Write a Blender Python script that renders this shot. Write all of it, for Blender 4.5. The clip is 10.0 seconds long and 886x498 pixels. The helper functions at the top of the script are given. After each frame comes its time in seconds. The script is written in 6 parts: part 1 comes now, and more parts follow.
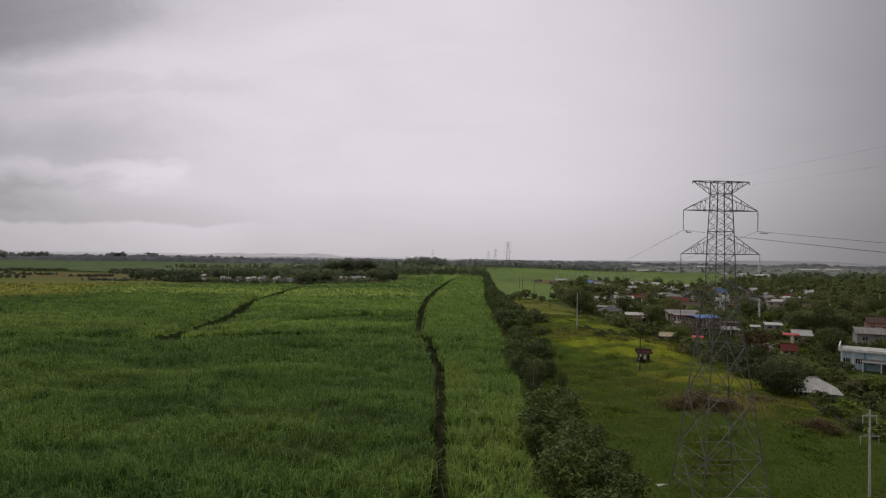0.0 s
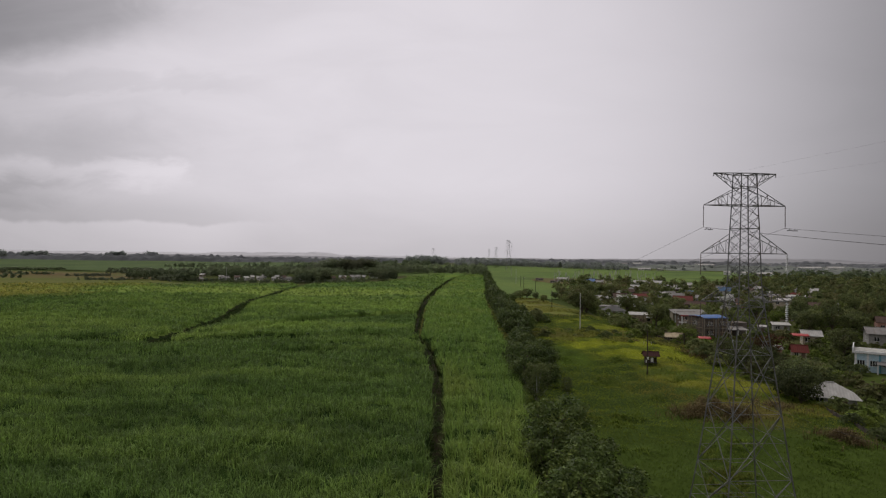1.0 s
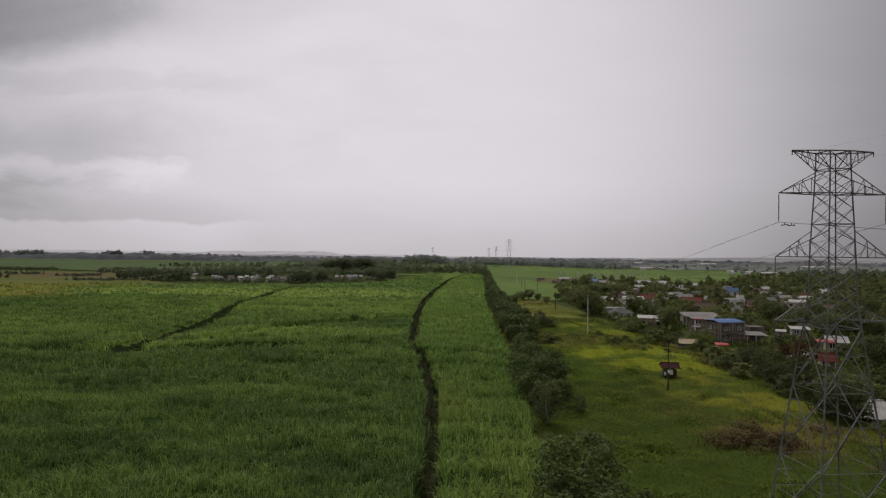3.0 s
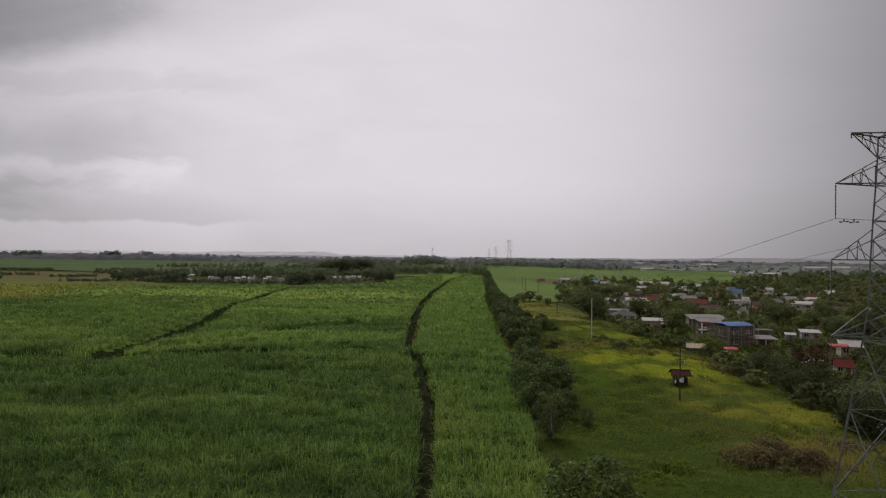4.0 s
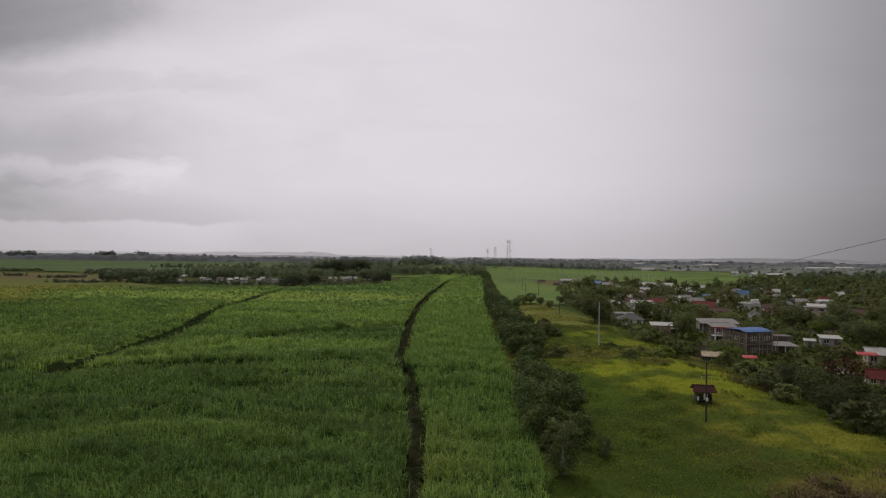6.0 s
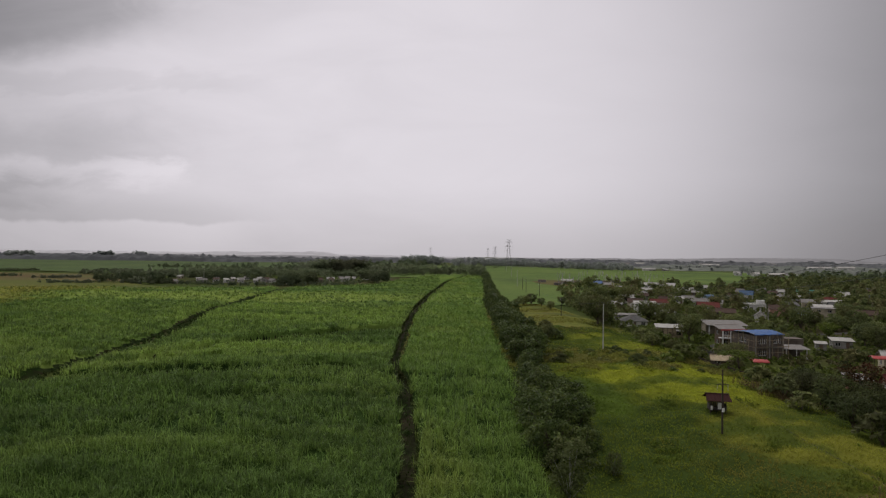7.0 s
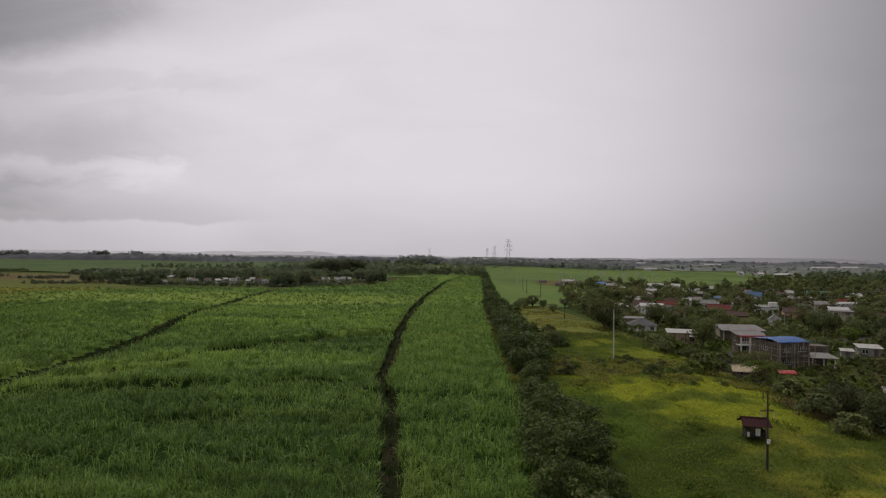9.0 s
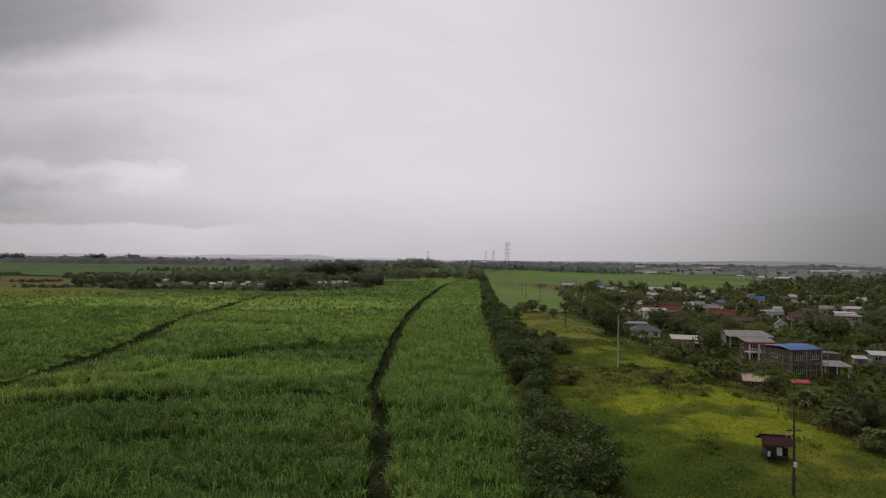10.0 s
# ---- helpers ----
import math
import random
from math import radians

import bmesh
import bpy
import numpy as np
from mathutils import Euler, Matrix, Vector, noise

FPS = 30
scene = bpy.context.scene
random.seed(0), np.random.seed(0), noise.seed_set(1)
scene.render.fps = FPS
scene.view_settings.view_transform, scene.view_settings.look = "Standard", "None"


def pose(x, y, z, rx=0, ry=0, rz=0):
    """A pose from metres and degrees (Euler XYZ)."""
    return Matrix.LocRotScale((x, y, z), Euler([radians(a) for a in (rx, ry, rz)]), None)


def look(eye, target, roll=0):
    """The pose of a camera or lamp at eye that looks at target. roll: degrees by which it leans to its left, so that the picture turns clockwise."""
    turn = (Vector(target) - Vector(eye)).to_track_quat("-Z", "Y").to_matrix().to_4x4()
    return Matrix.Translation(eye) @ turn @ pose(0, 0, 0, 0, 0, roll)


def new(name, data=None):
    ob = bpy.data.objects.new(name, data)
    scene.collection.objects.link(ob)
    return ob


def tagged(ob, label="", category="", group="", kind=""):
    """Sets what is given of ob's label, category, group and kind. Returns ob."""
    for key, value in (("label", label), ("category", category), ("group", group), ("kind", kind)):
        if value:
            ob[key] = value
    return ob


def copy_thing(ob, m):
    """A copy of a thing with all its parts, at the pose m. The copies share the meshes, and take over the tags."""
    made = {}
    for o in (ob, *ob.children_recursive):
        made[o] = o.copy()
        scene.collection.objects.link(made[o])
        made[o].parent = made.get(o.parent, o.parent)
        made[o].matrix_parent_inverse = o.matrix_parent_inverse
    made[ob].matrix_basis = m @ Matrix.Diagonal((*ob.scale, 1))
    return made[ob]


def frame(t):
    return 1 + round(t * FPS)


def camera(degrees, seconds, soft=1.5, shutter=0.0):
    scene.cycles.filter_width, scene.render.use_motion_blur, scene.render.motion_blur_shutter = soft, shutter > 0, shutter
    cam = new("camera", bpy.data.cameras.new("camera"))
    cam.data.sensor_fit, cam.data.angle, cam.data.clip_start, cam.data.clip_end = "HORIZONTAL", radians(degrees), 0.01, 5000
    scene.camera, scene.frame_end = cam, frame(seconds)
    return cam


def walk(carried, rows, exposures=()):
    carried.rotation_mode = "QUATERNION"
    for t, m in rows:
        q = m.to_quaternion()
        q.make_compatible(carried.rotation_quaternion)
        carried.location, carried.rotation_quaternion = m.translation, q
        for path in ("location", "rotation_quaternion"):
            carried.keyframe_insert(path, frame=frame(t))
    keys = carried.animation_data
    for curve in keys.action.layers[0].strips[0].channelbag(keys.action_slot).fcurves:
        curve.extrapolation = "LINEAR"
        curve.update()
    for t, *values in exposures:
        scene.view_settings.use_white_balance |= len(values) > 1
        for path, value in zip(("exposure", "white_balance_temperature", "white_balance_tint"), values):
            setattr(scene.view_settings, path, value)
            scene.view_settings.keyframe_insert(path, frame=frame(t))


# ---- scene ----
cam = camera(72.0, 10.0, soft=1.25)
PATH = [
    (0, (0.0, 0.0, 23.0), (0.0, 2.0, 23.024), 0.8),
    (0.5, (0.212, 2.438, 23.071), (0.211, 4.438, 23.092), 0.8),
    (1, (0.395, 5.026, 23.142), (0.393, 7.026, 23.161), 0.7),
    (1.5, (0.491, 7.927, 23.224), (0.489, 9.927, 23.241), 0.7),
    (2, (0.617, 11.041, 23.317), (0.615, 13.041, 23.332), 0.8),
    (2.5, (0.781, 14.231, 23.404), (0.78, 16.231, 23.419), 0.7),
    (4, (1.396, 23.497, 23.585), (1.395, 25.497, 23.602), 0.7),
    (4.5, (1.563, 26.455, 23.637), (1.562, 28.455, 23.654), 0.8),
    (5, (1.727, 29.379, 23.688), (1.727, 31.379, 23.706), 0.7),
    (5.5, (1.935, 32.318, 23.739), (1.937, 34.318, 23.757), 0.7),
    (7, (2.664, 41.234, 23.747), (2.667, 43.234, 23.764), 0.7),
    (7.5, (2.948, 44.338, 23.774), (2.951, 46.338, 23.792), 0.7),
    (8, (3.243, 47.553, 23.806), (3.247, 49.552, 23.821), 0.6),
    (8.5, (3.488, 50.843, 23.837), (3.493, 52.843, 23.852), 0.7),
    (9, (3.681, 54.1, 23.87), (3.686, 56.1, 23.886), 0.7),
    (9.5, (3.906, 57.176, 23.908), (3.912, 59.176, 23.928), 0.8),
    (10, (4.199, 60.067, 23.935), (4.208, 62.067, 23.962), 0.7),
]
walk(cam, [(t, look(eye, target, roll)) for t, eye, target, roll in PATH])

# ---- world, sun, exposure ----
class Nodes:
    """Short hand for wiring shader nodes."""

    def __init__(self, tree):
        self.tree = tree
        tree.nodes.clear()

    def add(self, kind, **sockets):
        node = self.tree.nodes.new(kind)
        return node

    def put(self, socket, value):
        if hasattr(value, "is_output"):
            self.tree.links.new(value, socket)
        elif isinstance(value, (list, tuple)) and len(value) == 3 and len(socket.default_value) == 4:
            socket.default_value = (*value, 1)
        else:
            socket.default_value = value

    def math(self, op, a, b=0.0, c=0.0, clamp=False):
        n = self.add("ShaderNodeMath")
        n.operation, n.use_clamp = op, clamp
        for i, v in enumerate((a, b, c)):
            self.put(n.inputs[i], v)
        return n.outputs[0]

    def vmath(self, op, a, b=(0, 0, 0)):
        n = self.add("ShaderNodeVectorMath")
        n.operation = op
        self.put(n.inputs[0], a)
        self.put(n.inputs[1], b)
        return n.outputs["Value"] if op in ("DOT_PRODUCT", "LENGTH") else n.outputs[0]

    def step(self, v, a, b, lo=0.0, hi=1.0):
        n = self.add("ShaderNodeMapRange")
        n.interpolation_type = "SMOOTHSTEP"
        for i, x in enumerate((v, a, b, lo, hi)):
            self.put(n.inputs[i], x)
        return n.outputs[0]

    def mix(self, f, a, b, blend="MIX"):
        n = self.add("ShaderNodeMix")
        n.data_type, n.blend_type = "RGBA", blend
        self.put(n.inputs[0], f)
        self.put(n.inputs[6], a)
        self.put(n.inputs[7], b)
        return n.outputs[2]

    def noise(self, vec, scale, detail=3.0, rough=0.55, distort=0.0):
        n = self.add("ShaderNodeTexNoise")
        self.put(n.inputs["Vector"], vec)
        n.inputs["Scale"].default_value, n.inputs["Detail"].default_value = scale, detail
        n.inputs["Roughness"].default_value, n.inputs["Distortion"].default_value = rough, distort
        return n.outputs["Fac"]

    def comb(self, x, y, z):
        n = self.add("ShaderNodeCombineXYZ")
        for i, v in enumerate((x, y, z)):
            self.put(n.inputs[i], v)
        return n.outputs[0]

    def sep(self, v):
        n = self.add("ShaderNodeSeparateXYZ")
        self.put(n.inputs[0], v)
        return n.outputs


def compass(azimuth, elevation):
    """A direction from degrees to the right of +y and degrees up."""
    a, e = radians(azimuth), radians(elevation)
    return (math.sin(a) * math.cos(e), math.cos(a) * math.cos(e), math.sin(e))


def build_sky():
    world = bpy.data.worlds.new("overcast_sky")
    scene.world = world
    world.use_nodes = True
    k = Nodes(world.node_tree)
    way = k.add("ShaderNodeTexCoord").outputs["Generated"]
    x, y, z = k.sep(way)[:3]
    sky = k.add("ShaderNodeTexSky")
    sky.sky_type, sky.sun_disc = "NISHITA", False
    sky.sun_elevation, sky.sun_rotation = radians(48), radians(-12)
    ahead = k.math("MAXIMUM", y, 0.08)
    fore = k.step(y, 0.1, 0.4)
    u0, v0 = k.math("DIVIDE", x, ahead), k.math("DIVIDE", z, ahead)
    plane = k.comb(u0, v0, 0.0)
    # cloud deck brightness: thin ahead, thicker low down and sideways, lens vignetting painted in
    lobe = k.step(k.vmath("DOT_PRODUCT", way, compass(-3, 20)), 0.70, 0.985)
    level = k.math("MULTIPLY_ADD", lobe, 0.23, 0.487)
    level = k.math("MULTIPLY_ADD", k.step(z, 0.35, 0.9), 0.12, level)
    level = k.math("MULTIPLY_ADD", k.step(k.math("MULTIPLY_ADD", v0, 0.25, u0), 0.12, 0.95), -0.25, level)
    level = k.math("MULTIPLY_ADD", k.step(x, -0.25, -0.66), -0.06, level)
    # faint folds in the deck, drawn out along the wind
    fold = k.noise(k.vmath("MULTIPLY", plane, (2.2, 7.0, 1.0)), 1.6, 5.0, 0.55, 0.6)
    level = k.math("MULTIPLY_ADD", k.math("MULTIPLY", k.math("SUBTRACT", fold, 0.5), k.step(u0, 0.45, -0.25, 0.25, 1.0)), 0.15, level)
    # ragged edges for the nearer clouds
    billow = k.math("SUBTRACT", k.noise(k.vmath("MULTIPLY", plane, (5.0, 11.0, 1.0)), 1.3, 7.0, 0.62, 0.5), 0.5)
    curl = k.math("SUBTRACT", k.noise(k.vmath("MULTIPLY", plane, (14.0, 22.0, 1.0)), 1.5, 5.0, 0.6, 0.3), 0.5)
    u = k.math("MULTIPLY_ADD", billow, 0.26, u0)
    v = k.math("MULTIPLY_ADD", billow, 0.085, k.math("MULTIPLY_ADD", curl, 0.02, v0))

    def cloud(u_from, u_to, low0, low1, high0, high1, amount, current):
        """A bank of cloud between two heights, fading out from u_from to u_to."""
        tall = k.math("MULTIPLY", k.step(v, low0, low1), k.step(v, high0, high1))
        return k.math("MULTIPLY_ADD", k.math("MULTIPLY", k.math("MULTIPLY", tall, k.step(u, u_from, u_to)), fore), amount, current)

    mass = k.math("MULTIPLY", k.step(k.math("MULTIPLY_ADD", u, -0.22, v), 0.435, 0.50), k.step(u, -0.36, -0.60))
    level = k.math("MULTIPLY_ADD", k.math("MULTIPLY", mass, fore), -0.20, level)
    veil = k.math("MULTIPLY", k.step(k.math("MULTIPLY_ADD", u, -0.10, v), 0.37, 0.44), k.step(u, -0.10, -0.42))
    level = k.math("MULTIPLY_ADD", k.math("MULTIPLY", veil, fore), -0.07, level)
    level = cloud(-0.34, -0.58, 0.136, 0.160, 0.26, 0.17, -0.10, level)
    level = cloud(-0.20, -0.45, 0.255, 0.268, 0.30, 0.28, -0.045, level)
    level = cloud(-0.44, -0.62, 0.092, 0.106, 0.130, 0.108, -0.05, level)
    level = cloud(-0.60, -0.68, 0.060, 0.075, 0.14, 0.10, -0.05, level)
    rv = k.math("MULTIPLY", k.step(v, 0.095, 0.128), k.step(v, 0.156, 0.132))
    ru = k.math("MULTIPLY", k.step(u, -0.62, -0.50), k.step(u, -0.38, -0.45))
    level = k.math("MULTIPLY_ADD", k.math("MULTIPLY", k.math("MULTIPLY", rv, ru), fore), 0.085, level)
    # a bank of low white cloud over the far hills, dull air above it and along the horizon
    puff = k.math("SUBTRACT", k.noise(k.comb(k.math("MULTIPLY", u0, 9.0), k.math("MULTIPLY", v0, 6.0), 3.0), 1.0, 5.0, 0.5), 0.5)
    crest = k.math("MULTIPLY_ADD", puff, 0.034, k.math("MULTIPLY_ADD", curl, 0.007, v0))
    left = k.step(u0, -0.25, -0.42)
    above = k.math("MULTIPLY", k.math("MULTIPLY", k.step(crest, 0.047, 0.054), k.step(v0, 0.105, 0.065)), k.step(u0, -0.18, -0.45))
    level = k.math("MULTIPLY_ADD", k.math("MULTIPLY", above, fore), -0.045, level)
    bank = k.math("MULTIPLY", k.step(crest, 0.054, 0.045), left)
    level = k.math("MULTIPLY", level, k.step(z, -0.02, 0.13, 0.77, 1.0))
    level = k.math("MULTIPLY_ADD", k.math("MULTIPLY", bank, fore), 0.075, level)
    level = k.math("MAXIMUM", level, 0.16)
    warm = k.mix(k.step(level, 0.25, 0.7), (0.985, 0.942, 1.0), (1.0, 0.945, 1.008))
    tinted = k.vmath("MULTIPLY", warm, k.comb(level, level, level))
    both = k.mix(0.98, k.vmath("MULTIPLY", sky.outputs[0], (0.08, 0.08, 0.08)), tinted)
    bg = k.add("ShaderNodeBackground")
    k.put(bg.inputs[0], both)
    bg.inputs[1].default_value = 1.0
    k.put(k.add("ShaderNodeOutputWorld").inputs[0], bg.outputs[0])


build_sky()
sun = new("sun", bpy.data.lights.new("sun", "SUN"))
sun.data.energy, sun.data.angle, sun.data.color = 1.5, radians(40), (1.0, 0.96, 0.9)
sun.matrix_world = look((0, 0, 300), Vector((0, 0, 300)) - Vector(compass(-12, 55)))


# ---- materials ----
def surface(name, low, high, scale, rough=0.85, bump=0.15, fine=4.0, third=None, third_scale=0.05, island=0.0, each=0.0,
            through_light=0.0, metal=0.0, stretch=(1, 1, 1), spec=0.5, patch=None, dapple=None):
    """A worn natural surface: two colours mixed by coarse noise, a finer grain over it and a third colour in stains."""
    m = bpy.data.materials.new(name)
    m.use_nodes = True
    k = Nodes(m.node_tree)
    place = k.vmath("MULTIPLY", k.add("ShaderNodeNewGeometry").outputs["Position"], stretch)
    coarse, grain = k.noise(place, scale, 4.0), k.noise(place, scale * fine, 3.0, 0.65)
    col = k.mix(k.step(coarse, 0.32, 0.68), low, high)
    if third:
        col = k.mix(k.step(k.noise(place, third_scale, 4.0, 0.6, 0.5), 0.48, 0.66), col, third)
    for spot in patch or ():
        # a stretch of other growth: centre, half sizes and colour
        (cx, cy, rx, ry), tint = spot
        true_place = k.add("ShaderNodeNewGeometry").outputs["Position"]
        px, py = k.sep(true_place)[:2]
        away = k.vmath("LENGTH", k.comb(k.math("DIVIDE", k.math("SUBTRACT", px, cx), rx), k.math("DIVIDE", k.math("SUBTRACT", py, cy), ry), 0.0))
        away = k.math("MULTIPLY_ADD", k.noise(true_place, 0.07, 5.0, 0.6), 1.3, away)
        col = k.mix(k.step(away, 1.75, 1.20), col, tint)
    if dapple:
        col = k.mix(k.math("MULTIPLY", k.step(k.noise(place, dapple[0], 5.0, 0.62), 0.47, 0.60), 0.8), col, dapple[1])
    value = k.math("MULTIPLY_ADD", grain, 0.7, 0.65)
    if island:
        r = k.add("ShaderNodeNewGeometry").outputs["Random Per Island"]
        value = k.math("MULTIPLY", value, k.math("MULTIPLY_ADD", r, 2 * island, 1 - island))
    if each:
        r = k.add("ShaderNodeObjectInfo").outputs["Random"]
        value = k.math("MULTIPLY", value, k.math("MULTIPLY_ADD", r, 2 * each, 1 - each))
    col = k.vmath("MULTIPLY", col, k.comb(value, value, value))
    b = k.add("ShaderNodeBsdfPrincipled")
    k.put(b.inputs["Base Color"], col)
    k.put(b.inputs["Roughness"], k.math("MULTIPLY_ADD", grain, 0.2, rough - 0.1))
    b.inputs["Metallic"].default_value = metal
    b.inputs["Specular IOR Level"].default_value = spec
    if bump:
        n = k.add("ShaderNodeBump")
        n.inputs["Strength"].default_value = bump
        n.inputs["Distance"].default_value = 0.3 / scale / fine
        k.put(n.inputs["Height"], grain)
        k.put(b.inputs["Normal"], n.outputs[0])
    out = b.outputs[0]
    if through_light:
        t, s = k.add("ShaderNodeBsdfTranslucent"), k.add("ShaderNodeMixShader")
        k.put(t.inputs[0], col)
        s.inputs[0].default_value = through_light
        k.put(s.inputs[1], out)
        k.put(s.inputs[2], t.outputs[0])
        out = s.outputs[0]
    k.put(k.add("ShaderNodeOutputMaterial").inputs[0], out)
    return m


def leafy(name, low, high, scale=0.05, third=None, third_scale=0.03, island=0.3, each=0.2, rough=0.7, spec=0.04,
          stretch=(1, 1, 1), glow=0.25, patch=None, dapple=None):
    return surface(name, low, high, scale, rough, 0.0, 12.0, third, third_scale, island, each, glow, stretch=stretch, spec=spec, patch=patch, dapple=dapple)


def sheet_metal(name, low, high, rust=(0.10, 0.045, 0.02), rib=2.2, rough=0.78):
    """Corrugated roofing with ribs, stains and rust."""
    m = bpy.data.materials.new(name)
    m.use_nodes = True
    k = Nodes(m.node_tree)
    place = k.add("ShaderNodeTexCoord").outputs["Object"]
    x = k.sep(place)[0]
    wave = k.math("SINE", k.math("MULTIPLY", x, rib * 6.283))
    dirt = k.noise(place, 0.7, 5.0, 0.65)
    col = k.mix(k.step(dirt, 0.3, 0.7), low, high)
    col = k.mix(k.step(k.noise(k.vmath("MULTIPLY", place, (2.0, 0.35, 1.0)), 0.9, 5.0, 0.7), 0.56, 0.75), col, rust)
    # shading of the ribs is painted in: valleys get a darker colour
    shade = k.math("MULTIPLY_ADD", wave, 0.06, 0.94)
    col = k.vmath("MULTIPLY", col, k.comb(shade, shade, shade))
    b = k.add("ShaderNodeBsdfPrincipled")
    k.put(b.inputs["Base Color"], col)
    k.put(b.inputs["Roughness"], k.math("MULTIPLY_ADD", dirt, 0.3, rough - 0.1))
    b.inputs["Metallic"].default_value, b.inputs["Specular IOR Level"].default_value = 0.0, 0.12
    n = k.add("ShaderNodeBump")
    n.inputs["Strength"].default_value, n.inputs["Distance"].default_value = 0.5, 0.03
    k.put(n.inputs["Height"], wave)
    k.put(b.inputs["Normal"], n.outputs[0])
    k.put(k.add("ShaderNodeOutputMaterial").inputs[0], b.outputs[0])
    return m


# the last patch is dark near grass, deepened further for lens vignetting
SUNNY = (((45, 156, 21, 25), (0.328, 0.366, 0.034)), ((50, 205, 17, 17), (0.290, 0.325, 0.040)), ((50, 116, 13, 24), (0.270, 0.276, 0.040)), ((27, 140, 7, 18), (0.120, 0.180, 0.026)), ((42, 92, 10, 8), (0.205, 0.180, 0.044)), ((34, 176, 14, 8), (0.170, 0.172, 0.040)), ((38, 66, 34, 20), (0.086, 0.128, 0.022)))
DARK = (0.06, (0.105, 0.150, 0.024))
# ground under the grass: its colours, dimmed like the shade among blades
SUNNY_SOIL = tuple((c, tuple(0.58 * v for v in tint)) for c, tint in SUNNY)
DARK_SOIL = (0.06, (0.050, 0.076, 0.014))
CANE_SPOTS = (((-330, 372, 170, 75), (0.308, 0.285, 0.059)), ((-235, 300, 75, 75), (0.299, 0.299, 0.062)), ((-40, 255, 80, 44), (0.245, 0.356, 0.073)), ((-34, 170, 30, 14), (0.257, 0.370, 0.078)), ((-90, 330, 120, 40), (0.274, 0.370, 0.078)), ((-62, 158, 22, 20), (0.251, 0.353, 0.075)), ((-110, 165, 40, 26), (0.217, 0.306, 0.066)))
# leaf colours dimmed to match blades that shade one another
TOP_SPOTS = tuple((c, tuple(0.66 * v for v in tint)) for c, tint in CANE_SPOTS)
